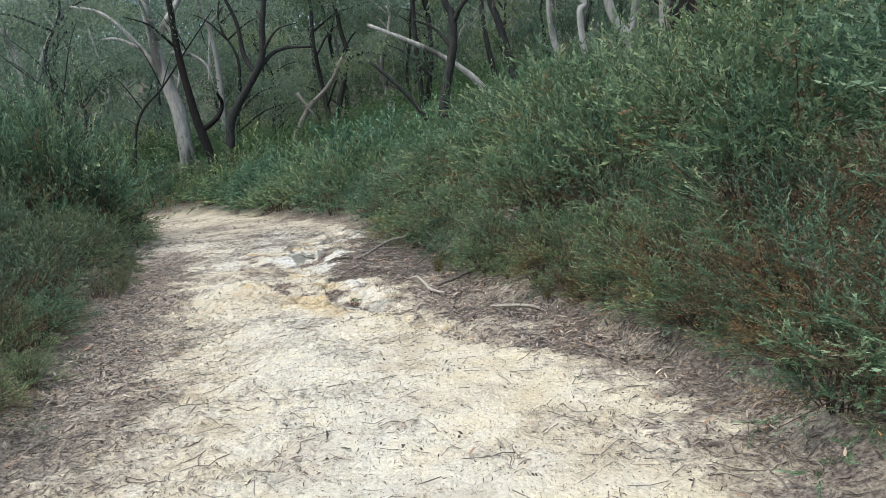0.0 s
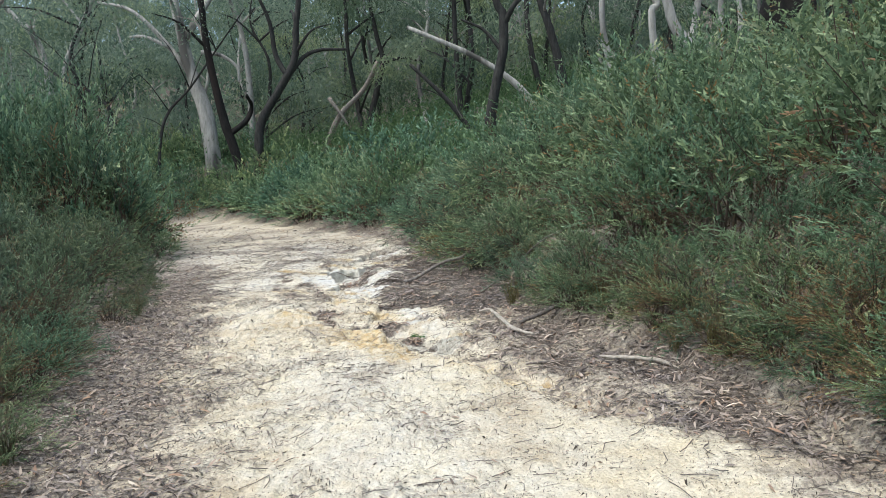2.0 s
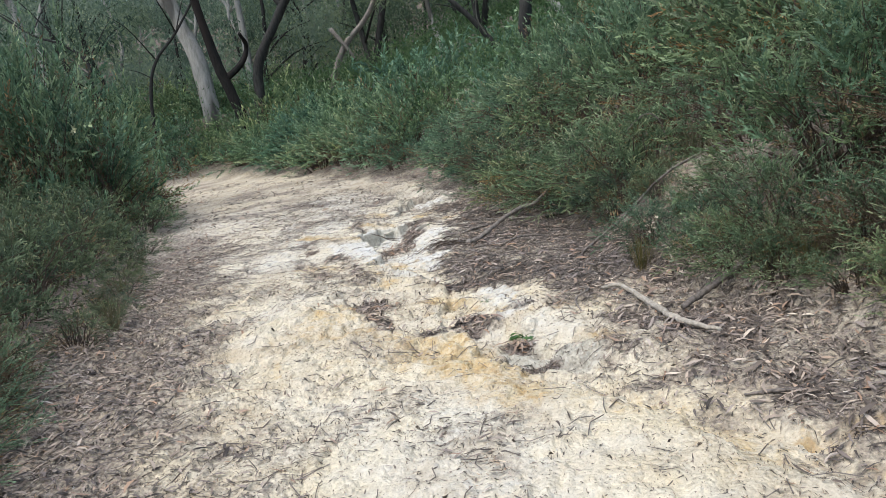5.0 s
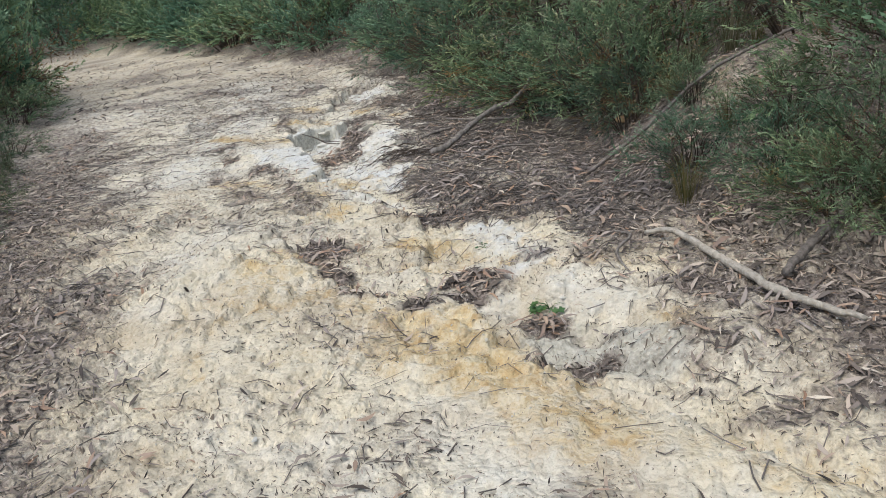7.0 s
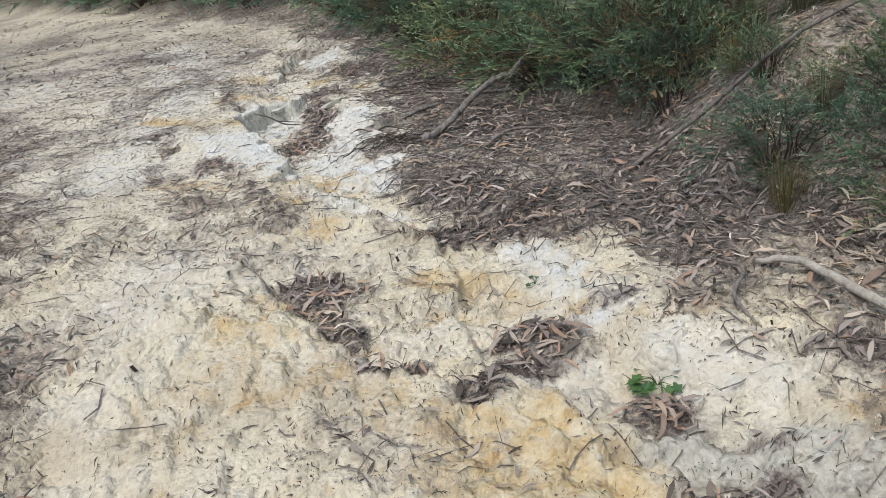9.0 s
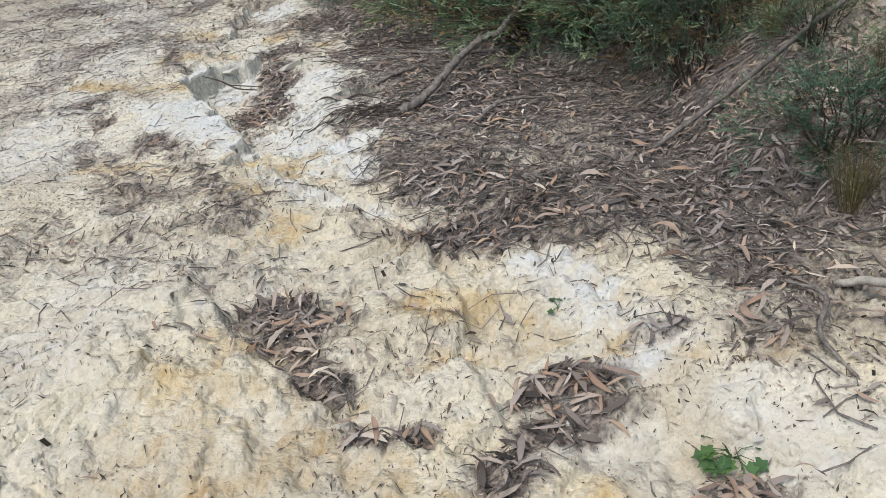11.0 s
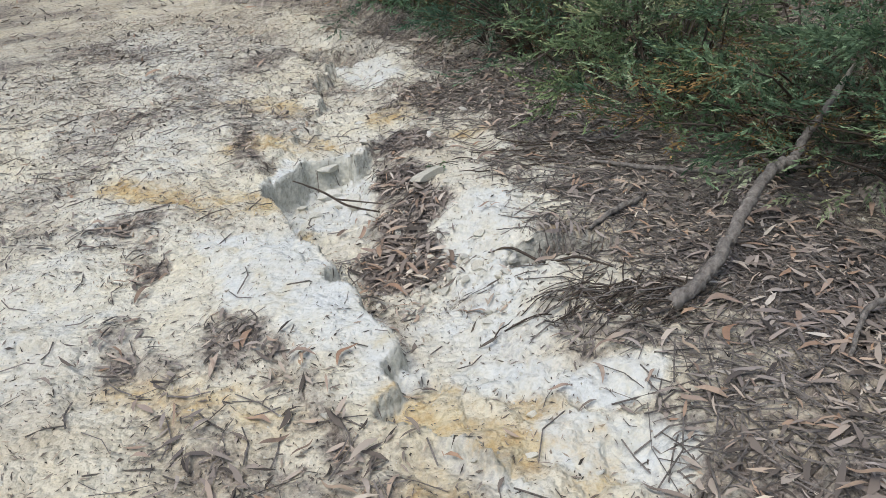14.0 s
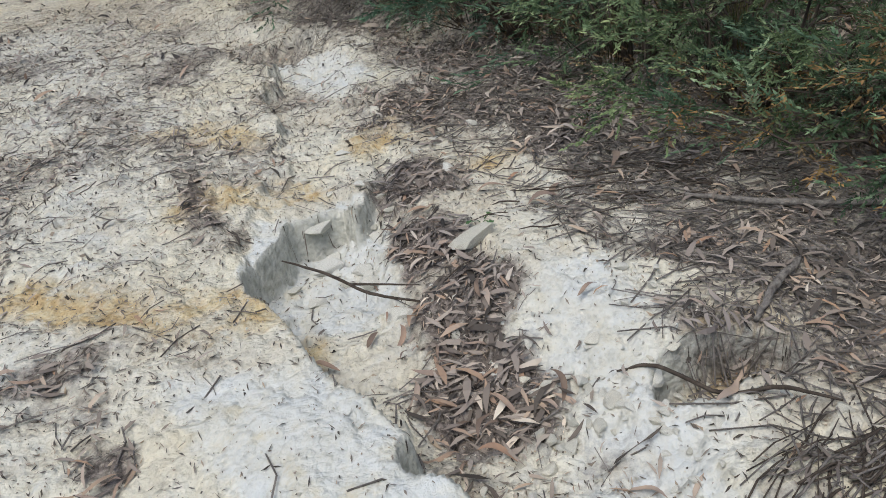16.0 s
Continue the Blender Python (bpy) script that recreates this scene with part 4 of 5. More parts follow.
tree("large pale gum tree with forked white limbs behind shrubs", M_PALE, 34, [(-10.55, 0.8), (-10.74, 3.95), (-11.18, 5.61), (-11.48, 7.37), (-11.67, 9.09)], 0.29,
     [([(-11.05, 5.3), (-12.01, 6.83), (-13.29, 8.3), (-14.9, 8.87)], 0.121), ([(-11.38, 7.1), (-10.57, 8.21), (-10.0, 9.2), (-9.4, 10.4)], 0.162),
      ([(-12.01, 6.83), (-12.9, 7.3), (-13.7, 7.4)], 0.0945), ([(-10.75, 6.58), (-10.01, 6.43), (-9.42, 5.95), (-9.35, 5.33)], 0.101)])
tree("slender charred gum tree leaning beside a pale one", M_CHAR, 32, [(-8.75, 0.9), (-9.37, 3.31), (-9.6, 4.42), (-9.87, 6.4), (-9.99, 8.55)], 0.203, [([(-9.3, 3.1), (-8.67, 3.59), (-8.44, 4.13), (-8.4, 4.5)], 0.121)])
tree("dark gum tree with an S-bent trunk", M_DARK, 32, [(-8.27, 0.9), (-8.2, 2.57), (-8.0, 3.55), (-7.23, 4.7), (-6.59, 5.74), (-6.42, 7.01), (-6.22, 8.28)], 0.209,
     [([(-6.75, 5.3), (-6.2, 5.9), (-5.56, 6.14), (-4.6, 6.1)], 0.108), ([(-6.9, 5.2), (-7.3, 6.0), (-7.4, 7.2), (-7.8, 8.4)], 0.121)])
tree(PALE_LABEL, M_PALE, 38, [(-9.95, 1.5), (-9.95, 3.06), (-9.9, 5.16), (-9.95, 6.98), (-10.15, 8.28)], 0.162)
tree("leaning dead grey snag with broken white limbs", M_WOOD, 36, [(-6.4, 1.2), (-6.25, 2.57), (-5.57, 3.84), (-4.49, 4.87), (-3.78, 6.04)], 0.135, [([(-5.98, 4.62), (-5.5, 3.9), (-5.1, 3.22)], 0.101), ([(-6.1, 2.9), (-6.7, 2.7), (-7.1, 3.0)], 0.0675)], crown=False)
tree(DARK_LABEL, M_DARK, 38, [(-4.7, 1.5), (-4.59, 3.23), (-4.07, 5.02), (-3.71, 6.29), (-3.9, 7.32)], 0.149, [([(-3.75, 6.2), (-2.8, 6.4), (-1.9, 6.2)], 0.081)])
tree(DARK_LABEL, M_DARK, 23, [(0.33, 1.2), (0.35, 2.45), (0.47, 3.21), (0.77, 4.4), (0.82, 5.3), (0.67, 5.91)], 0.155, [([(0.84, 5.1), (1.14, 5.58), (1.6, 6.0), (2.2, 6.8)], 0.0878), ([(0.75, 4.4), (0.3, 5.0), (-0.3, 5.3)], 0.0607)])
tree(DARK_LABEL, M_DARK, 26.5, [(2.9, 1.8), (2.85, 3.6), (2.65, 4.76), (2.43, 5.64), (2.21, 6.52)], 0.149)
tree(PALE_LABEL, M_PALE, 26, [(6.75, 2.4), (6.69, 3.55), (6.55, 4.58), (6.15, 5.29), (5.92, 6.15)], 0.189, [([(6.5, 4.6), (6.83, 5.24), (6.91, 6.2), (7.2, 7.6)], 0.149)])
tree(PALE_LABEL, M_PALE, 18.5, [(3.75, 1.7), (3.71, 2.92), (3.63, 3.7), (3.6, 4.41), (3.62, 4.76)], 0.0878)
tree("massive charred gum trunk with reddish bark", M_CHAR, 16, [(5.75, 1.9), (5.66, 2.89), (5.47, 3.5), (5.38, 4.11)], 0.572, top=13.0)
tree(DARK_LABEL, M_DARK, 17, [(-9.9, 0.4), (-9.77, 3.02), (-9.58, 4.3), (-9.42, 5.39)], 0.203)
tree(DARK_LABEL, M_DARK, 19, [(-11.4, 0.4), (-11.18, 3.23), (-10.94, 4.67), (-10.74, 5.91)], 0.162)
tree(PALE_LABEL, M_PALE, 28, [(4.85, 2.0), (4.73, 3.24), (4.55, 4.65), (4.38, 5.95)], 0.121)
tree(DARK_LABEL, M_DARK, 33, [(-0.3, 1.8), (-0.31, 3.08), (-0.39, 5.43), (-0.39, 7.63)], 0.121)
tree("fallen pale gum trunk leaning on its neighbours", M_PALE, 30, [(2.6, 2.4), (1.81, 4.0), (0.26, 5.21), (-2.11, 6.38)], 0.121, crown=False)
tree("thin dark dead sapling leaning over shrubs", M_DARK, 27, [(0.3, 1.7), (-0.31, 2.83), (-0.99, 3.73), (-1.93, 4.7)], 0.0878, crown=False)
tree(PALE_LABEL, M_PALE, 30, [(8.85, 3.0), (8.91, 4.6), (8.93, 6.76)], 0.108)
tree(PALE_LABEL, M_PALE, 27, [(8.5, 2.8), (8.46, 4.33), (8.44, 6.17)], 0.081)
tree("low dark wattle with a crooked bare limb", M_DARK, 30, [(-13.0, 1.0), (-13.05, 3.37), (-13.03, 4.2), (-13.7, 4.86), (-14.6, 5.3)], 0.0743, top=6)
tree(DARK_LABEL, M_DARK, 33, [(-12.6, 1.0), (-12.37, 3.09), (-11.91, 4.2), (-11.01, 5.05)], 0.0743, top=7)
tree(PALE_LABEL, M_PALE, 38, [(-18.7, 1.5), (-18.53, 5.22), (-18.35, 6.79), (-17.31, 8.79)], 0.182)
tree(PALE_LABEL, M_PALE, 40, [(-20.0, 1.5), (-20.21, 6.86), (-20.69, 8.82), (-22.05, 10.55)], 0.176)


def background_tree(seed, tall, bark, low):
    """A slim forest gum: foliage from low down to its top."""
    g = np.random.default_rng(seed)
    ob = tagged(new("gum_tree"), "slim forest gum tree with hazy grey-green foliage", "tree", "forest trees on the far slope")
    pts = [(0, 0, -0.3)]
    for i in range(5):
        pts.append((pts[-1][0] + g.normal() * 0.35, pts[-1][1] + g.normal() * 0.35, tall * (i + 1) / 5))
    p, r = smooth_line(pts, np.linspace(0.11, 0.025, 6), 4)
    tubes = [tube(p, r, 7, 0.1, seed)]
    part("trunk", mesh_from("trunk", *join(tubes), bark, True), ob)
    ends = []
    for i in range(12):
        k = g.uniform(low, 0.98)
        s = p[int(k * (len(p) - 1))]
        a = g.uniform(0, 2 * np.pi)
        e = s + np.array([math.cos(a), math.sin(a), g.uniform(0.0, 0.7)]) * g.uniform(0.8, 2.6)
        if i < 7:
            part("limb", mesh_from("limb", *join([tube(*smooth_line([s, (s + e) / 2 + [0, 0, 0.25], e], [0.05, 0.035, 0.012], 3), 5)]), bark, True), ob)
        ends.append(e)
    part("crown", crown_mesh(seed + 9, ends, g.uniform(0.7, 1.5, len(ends)), 4000, 0.27, 0.06, 0.9), ob)
    return ob


FOREST = [background_tree(101, 9.5, M_DARK, 0.15), background_tree(102, 12, M_PALE, 0.35), background_tree(103, 10.5, M_PALE, 0.2), background_tree(104, 7.0, M_DARK, 0.12), background_tree(105, 13, M_DARK, 0.45)]
spots = []
tries = 0
while len(spots) < 96 and tries < 5000:
    tries += 1
    ang, dist = RNG.uniform(-48, 40), 27 + 42 * RNG.random() ** 0.8
    x, y = -1 - dist * math.sin(radians(-ang)), 3 + dist * math.cos(radians(ang))
    if y < 36 and x < float(right_bush(y)) + 2.5 and x > float(left_bush(y)) - 2.5:
        continue
    if -16 < x < -2 and y < 37:
        continue
    if all((x - a) ** 2 + (y - b) ** 2 > 5 for a, b in spots):
        spots.append((x, y))
spots += [(-13, 9), (-16, 3), (-12, -4), (-18, 14), (-22, 8), (-9, -10), (-20, -9), (9, 10), (12, 5), (8, -3), (14, 15), (11, -9), (17, 9), (6, -12), (20, 0), (15, 22)]
for i, (x, y) in enumerate(spots):
    m = pose(x, y, float(height(x, y)), RNG.uniform(-4, 4), RNG.uniform(-5, 5), RNG.uniform(0, 360)) @ Matrix.Diagonal((*[RNG.uniform(0.8, 1.25)] * 3, 1))
    if i < len(FOREST):
        FOREST[i].matrix_basis = m
    else:
        copy_thing(FOREST[i % len(FOREST)], m)


def far_forest():
    """Woods on the far slope, too far to count."""
    g = np.random.default_rng(77)
    n, per = 2400, 60
    a = np.radians(g.uniform(-60, 60, n))
    d = g.uniform(58, 115, n)
    x, y = -3 + d * np.sin(a), 5 + d * np.cos(a)
    c = np.stack([x, y, height(x, y) + np.where(x < -0.2 * y, 11, 17) * g.random(n) ** 1.1], 1)
    p = np.repeat(c, per, 0) + g.normal(size=(n * per, 3)) * [1.6, 1.6, 1.1]
    way = unit(g.normal(size=(n * per, 3)) + [0, 0, -0.5])
    v, _, f = leaf_tris(p, way, 0.75 * g.uniform(0.6, 1.4, n * per), 0.3 * g.uniform(0.6, 1.4, n * per), g)
    shade = np.clip(np.repeat(g.random(n), per) * 0.7 + 0.3 * g.random(n * per), 0, 1)
    tagged(new("far_woods", attribute(mesh_from("far_woods", v, [f], M_GUM), "shade", np.repeat(shade, 3))), "hazy grey-green woods on the far slope", "woods", kind="stuff")


far_forest()


def far_undergrowth(n, x0, x1, y0, y1, name, seed):
    g = np.random.default_rng(seed)
    per = 64
    x, y = g.uniform(x0, x1, n), y0 + (y1 - y0) * g.random(n) ** 1.2
    ok = ((y > 36) | (x > right_bush(y) + 1.5) | (x < left_bush(y) - 2.0)) & (np.abs(x + 3) < 30 + 0.5 * y)
    x, y = x[ok], y[ok]
    n = len(x)
    p = np.repeat(np.stack([x, y, height(x, y) + 0.5], 1), per, 0) + g.normal(size=(n * per, 3)) * [0.6, 0.6, 0.35]
    way = unit(g.normal(size=(n * per, 3)) + [0, 0, 0.9])
    v, _, f = leaf_tris(p, way, 0.2 * g.uniform(0.6, 1.4, n * per), 0.045 * g.uniform(0.6, 1.4, n * per), g)
    shade = np.clip(np.repeat(g.random(n), per) * 0.7 + 0.3 * g.random(n * per), 0, 1)
    tagged(new(name, attribute(mesh_from(name, v, [f], M_SCRUB), "shade", np.repeat(shade, 3))), "low green scrub covering the forest floor", "scrub", kind="stuff")


far_undergrowth(4600, -40, 30, 30, 66, "far_undergrowth", 78)
far_undergrowth(800, -9, 12, 20, 36, "scrub", 79)
far_undergrowth(500, 7, 34, -18, 24, "scrub", 80)
far_undergrowth(500, -38, -9, -18, 24, "scrub", 81)


# ---- fallen branches and sticks ----
def stick(name, label, points, radii, mat, sides=8, group="", forks=(), tip=None):
    p = np.array([(x, y, float(height(x, y)) + up) for x, y, up in points])
    base = p[0].copy()
    ob = tagged(new(name), label, "branch" if "branch" in name else "stick", group)
    ob.matrix_basis = pose(*base)
    q, r = smooth_line(p - base, radii, 7)
    q[1:-1] += np.random.default_rng(len(label)).normal(size=(len(q) - 2, 3)) * np.mean(radii) * 0.18
    part("stem", mesh_from("stem", *join([tube(q, r, sides, 0.1, 3)]), mat, True), ob)
    for fp, fr in forks:
        f = np.array([(x, y, float(height(x, y)) + up) for x, y, up in fp]) - base
        part("fork", mesh_from("fork", *join([tube(*smooth_line(f, fr, 6), 6, 0.1, 5)]), mat, True), ob)
    if tip:
        a = q[-1]
        d = unit(q[-1] - q[-3])
        part("broken_tip", mesh_from("broken_tip", *join([tube([a - d * 0.02, a + d * 0.05, a + d * 0.1, a + d * 0.13], [radii[-1] * 1.05, radii[-1] * 1.1, radii[-1] * 0.6, 0.003], 7, 0.25, 8)]), M_BROKEN), ob, tip)
    return ob


stick("fallen_branch", "crooked grey dead branch propped against shrubs, pale broken tip",
      [(-1.46, 12.55, 0.01), (-1.33, 12.62, 0.05), (-1.21, 12.7, 0.1), (-1.055, 12.84, 0.16), (-0.9, 12.98, 0.22), (-0.78, 13.07, 0.225), (-0.68, 13.11, 0.235), (-0.58, 13.2, 0.28), (-0.5, 13.24, 0.34), (-0.42, 13.25, 0.46)], [0.029, 0.026, 0.024, 0.023, 0.022, 0.025, 0.02, 0.02, 0.016, 0.012], M_WOOD, 10, tip="pale freshly broken wood")
stick("fallen_branch", "bleached bent stick lying on leaf litter",
      [(-0.47, 9.99, 0.02), (-0.36, 9.86, 0.05), (-0.25, 9.5, 0.05), (-0.2, 9.12, 0.05), (-0.12, 8.92, 0.04), (-0.02, 8.72, 0.03)], [0.012, 0.017, 0.02, 0.021, 0.018, 0.011], M_BROKEN, 9)
stick("fallen_branch", "dark grey stick beside a bleached one", [(-0.1, 9.2, 0.04), (0.1, 9.38, 0.06), (0.35, 9.55, 0.05), (0.65, 9.75, 0.06)], [0.02, 0.022, 0.02, 0.013], M_TWIG, 8)
stick("fallen_branch", "long thin grey pole leaning up the bare bank",
      [(-0.43, 11.38, 0.01), (-0.03, 11.3, 0.1), (0.34, 11.13, 0.18), (0.73, 11.05, 0.2), (1.3, 10.95, 0.25)], [0.013, 0.013, 0.012, 0.01, 0.008], M_TWIG)
stick("fallen_branch", "pale curved dead stick at the verge", [(0.45, 7.95, 0.02), (0.62, 7.75, 0.06), (0.85, 7.62, 0.05), (0.95, 7.45, 0.02)], [0.012, 0.018, 0.017, 0.01], M_BROKEN)
stick("fallen_branch", "knotted bleached dead limb standing out of a shrub", [(2.2, 4.45, 0.0), (2.24, 4.5, 0.25), (2.17, 4.52, 0.45), (2.02, 4.5, 0.6)], [0.035, 0.05, 0.032, 0.012], M_WOOD,
      forks=[([(2.22, 4.5, 0.28), (2.42, 4.6, 0.3), (2.57, 4.8, 0.25)], [0.02, 0.014, 0.008])])
stick("fallen_branch", "dark root lying out of the washed-out bank", [(-1.92, 13.27, 0.005), (-1.84, 13.2, 0.03), (-1.76, 13.02, 0.02), (-1.66, 12.93, 0.03), (-1.55, 12.84, 0.01)], [0.003, 0.006, 0.006, 0.006, 0.003], M_STEM)
stick("fallen_branch", "dark twig leaning from the hole's rim onto dead leaves", [(-2.7, 14.34, 0.21), (-2.57, 14.22, 0.17), (-2.44, 14.07, 0.12), (-2.3, 13.93, 0.05)], [0.003, 0.006, 0.006, 0.004], M_STEM,
      forks=[([(-2.5, 14.14, 0.145), (-2.38, 14.1, 0.11), (-2.26, 14.05, 0.05)], [0.005, 0.004, 0.002])])
stick("fallen_branch", "grey root with a broken end above a hollow", [(-1.2, 13.4, 0.02), (-1.35, 13.32, 0.03), (-1.5, 13.22, 0.03)], [0.012, 0.014, 0.008], M_WOOD)
stick("fallen_branch", "grey stick half buried in leaf litter", [(-1.2, 14.0, 0.02), (-0.95, 13.75, 0.03), (-0.6, 13.55, 0.03), (-0.3, 13.45, 0.04)], [0.008, 0.014, 0.014, 0.009], M_WOOD)
stick("fallen_branch", "grey stick half buried in leaf litter", [(-0.62, 10.05, 0.02), (-0.58, 9.9, 0.05), (-0.7, 9.75, 0.03), (-0.68, 9.6, 0.01)], [0.005, 0.008, 0.008, 0.005], M_WOOD)
stick("fallen_branch", "short charred piece of stick on sand", [(-0.15, 8.0, 0.015), (0.0, 7.95, 0.02), (0.12, 7.86, 0.015)], [0.006, 0.011, 0.006], M_TWIG)
stick("fallen_branch", "grey stick half buried in leaf litter", [(-1.12, 12.1, 0.02), (-0.9, 12.3, 0.04), (-0.62, 12.35, 0.03)], [0.007, 0.011, 0.006], M_WOOD)
stick("fallen_branch", "arched straw-coloured dead stem over the shrubs", [(0.72, 12.35, 0.0), (0.66, 12.35, 0.5), (0.56, 12.35, 0.72), (0.44, 12.35, 0.78), (0.3, 12.35, 0.72)], [0.006, 0.006, 0.008, 0.008, 0.003], M_WOOD)


# ---- leaf litter, twigs, grit ----
def scatter(n, x0, x1, y0, y1, density, g):
    x, y = g.uniform(x0, x1, n), g.uniform(y0, y1, n)
    keep = g.random(n) < density(x, y)
    return x[keep], y[keep]


def gum_leaves(x, y, size, g, lift=0.012, tilt=0.35):
    """Curled lance-shaped leaves lying on the ground: six points each."""
    n = len(x)
    e = 0.03
    z = height(x, y)
    nrm = unit(np.stack([(height(x - e, y) - height(x + e, y)) / (2 * e), (height(x, y - e) - height(x, y + e)) / (2 * e), np.ones(n)], 1) * [0.7, 0.7, 1] + g.normal(size=(n, 3)) * tilt * [1, 1, 0.3])
    th = g.uniform(0, 2 * np.pi, n)
    way = np.stack([np.cos(th), np.sin(th), np.zeros(n)], 1)
    way = unit(way - nrm * (way * nrm).sum(1, keepdims=True))
    side = np.cross(nrm, way)
    ln = (size * (0.25 + 1.4 * g.random(n) ** 1.6))[:, None]
    wd = ln * g.uniform(0.09, 0.21, n)[:, None]
    curl = ln * g.uniform(-0.06, 0.16, n)[:, None]
    bow = ln * g.uniform(-0.12, 0.12, n)[:, None]
    c = np.stack([x, y, z + lift * g.uniform(0.3, 1.6, n)], 1)
    pts = [c - way * ln / 2, c - way * ln * 0.17 + side * (wd / 2 + bow) + nrm * curl, c - way * ln * 0.17 - side * (wd / 2 - bow) + nrm * curl,
           c + way * ln * 0.17 + side * (wd * 0.42 + bow) + nrm * curl, c + way * ln * 0.17 - side * (wd * 0.42 - bow) + nrm * curl, c + way * ln / 2]
    v = np.stack(pts, 1).reshape(-1, 3)
    b = np.arange(n)[:, None] * 6
    return v, b + [[1, 2, 4, 3]], np.concatenate([b + [[0, 2, 1]], b + [[3, 4, 5]]])


def build_litter():
    g = np.random.default_rng(5)
    near = scatter(165000, -5.6, 2.0, 5.5, 17.0, lambda x, y: 0.85 * litter(x, y) ** 1.7 * (x < right_bush(y) + 0.8) * (x > left_bush(y) - 0.5), g)
    far = scatter(30000, -8.5, 3.0, 1.5, 5.5, lambda x, y: 0.5 * litter(x, y) ** 1.5 * (x < right_bush(y) + 0.6) * (x > left_bush(y) - 0.5), g)
    back = scatter(30000, -10, 1.0, 17.0, 27.0, lambda x, y: 0.6 * litter(x, y) * (x < right_bush(y) + 0.5) * (x > left_bush(y) - 0.5), g)
    bx, by = scatter(430000, -5.0, 1.8, 2.5, 20.5, lambda x, y: (1 - 0.6 * step(0.5, 0.8, white_clay(x, y))) * (0.05 + 0.13 * (1 - step(7.5, 9, y)) + 0.06 * step(11.3, 12.3, y) + 0.4 * step(0.44, 0.7, fbm(x, y, 0.28, 4, 4)) + 0.12 * step(13.5, 15.5, y) + 0.2 * step(10, 13, y) * step(0.4, 0.6, fbm(x, y, 0.4, 1)) + 0.6 * np.clip(litter(x, y), 0, 1)) * (x < right_bush(y) + 0.5), g)
    n = len(bx)
    th, ln, wd = g.uniform(0, 2 * np.pi, n), 0.006 + 0.034 * g.random(n) ** 2.6, g.uniform(0.002, 0.0065, n)
    corners = []
    for along, across in ((-0.5, 0), (0.05, 0.5), (0.5, 0), (-0.05, -0.5)):
        px, py = bx + along * ln * np.cos(th) - across * wd * np.sin(th), by + along * ln * np.sin(th) + across * wd * np.cos(th)
        corners.append(np.stack([px, py, height(px, py) + g.uniform(0.002, 0.008, n)], 1))
    tagged(new("leaf_fragments", mesh_from("leaf_fragments", np.stack(corners, 1).reshape(-1, 3), [np.arange(4 * n).reshape(-1, 4)], M_FRAGMENT)), "small dark crumbs of leaf and bark on the clay", "leaf litter", kind="stuff")
    v, f = join([gum_leaves(*near, 0.046 + 0.034 * np.clip(litter(*near), 0, 1), g, tilt=0.17), gum_leaves(*far, 0.068, g, tilt=0.24), gum_leaves(*back, 0.1, g)])
    tagged(new("leaf_litter", mesh_from("leaf_litter", v, f, M_LITTER)), "grey-brown dry gum leaves lying over the ground", "leaf litter", kind="stuff")
    x, y = scatter(26000, -5.2, 1.8, 3.0, 18.5, lambda x, y: 0.03 + 0.5 * np.clip(litter(x, y), 0, 1) * (x < right_bush(y) + 0.7), g)
    x2, y2 = scatter(12000, -1.9, 0.6, 10.2, 16.0, lambda x, y: 0.8 * np.clip(litter(x, y), 0, 1) * (x < right_bush(y) + 0.3) * (x > right_pale(y) - 0.1), g)
    ln = np.concatenate([g.uniform(0.05, 0.2, len(x)), g.uniform(0.08, 0.3, len(x2))])
    x, y = np.concatenate([x, x2]), np.concatenate([y, y2])
    n = len(x)
    th = g.uniform(0, 2 * np.pi, n)
    d = np.stack([np.cos(th), np.sin(th)], 1) * ln[:, None] / 2
    bend = np.stack([-np.sin(th), np.cos(th)], 1) * (ln * g.uniform(-0.15, 0.15, n))[:, None]
    r = g.uniform(0.0013, 0.0035, n)
    rings = []
    for k, off in ((-1, 0), (0, 1), (1, 0)):
        px, py = x + k * d[:, 0] + off * bend[:, 0], y + k * d[:, 1] + off * bend[:, 1]
        pz = height(px, py) + r + g.uniform(0, 0.012, n)
        for a in (0, 2.1, 4.2):
            rings.append(np.stack([px - np.sin(th) * r * math.cos(a), py + np.cos(th) * r * math.cos(a), pz + r * math.sin(a)], 1))
    v = np.stack(rings, 1).reshape(-1, 3)
    b = np.arange(n)[:, None] * 9
    q = np.concatenate([b + [[s * 3 + i, s * 3 + (i + 1) % 3, s * 3 + 3 + (i + 1) % 3, s * 3 + 3 + i]] for s in (0, 1) for i in range(3)])
    tagged(new("twig_litter", mesh_from("twig_litter", v, [q], M_TWIG)), "fine grey dry twigs strewn on the ground", "twigs", kind="stuff")
    grit = lambda x, y: 0.35 + 0.6 * np.maximum(1.6 * streak(x, y, -1.15, 10.0, -1.28, 10.5, 0.16), np.maximum(streak(x, y, -1.85, 13.6, -1.9, 12.7, 0.3), streak(x, y, -2.3, 14.8, -2.2, 13.9, 0.25)))
    x, y = scatter(30000, -4.2, 0.8, 6.5, 16.5, grit, g)
    n = len(x)
    o = np.array([(1, 0, -0.5), (-0.5, 0.87, -0.5), (-0.5, -0.87, -0.5), (0.1, 0.1, 0.75)])
    s = 0.0035 + 0.006 * g.random(n) ** 3
    th = g.uniform(0, 2 * np.pi, n)
    c, d = np.cos(th)[:, None], np.sin(th)[:, None]
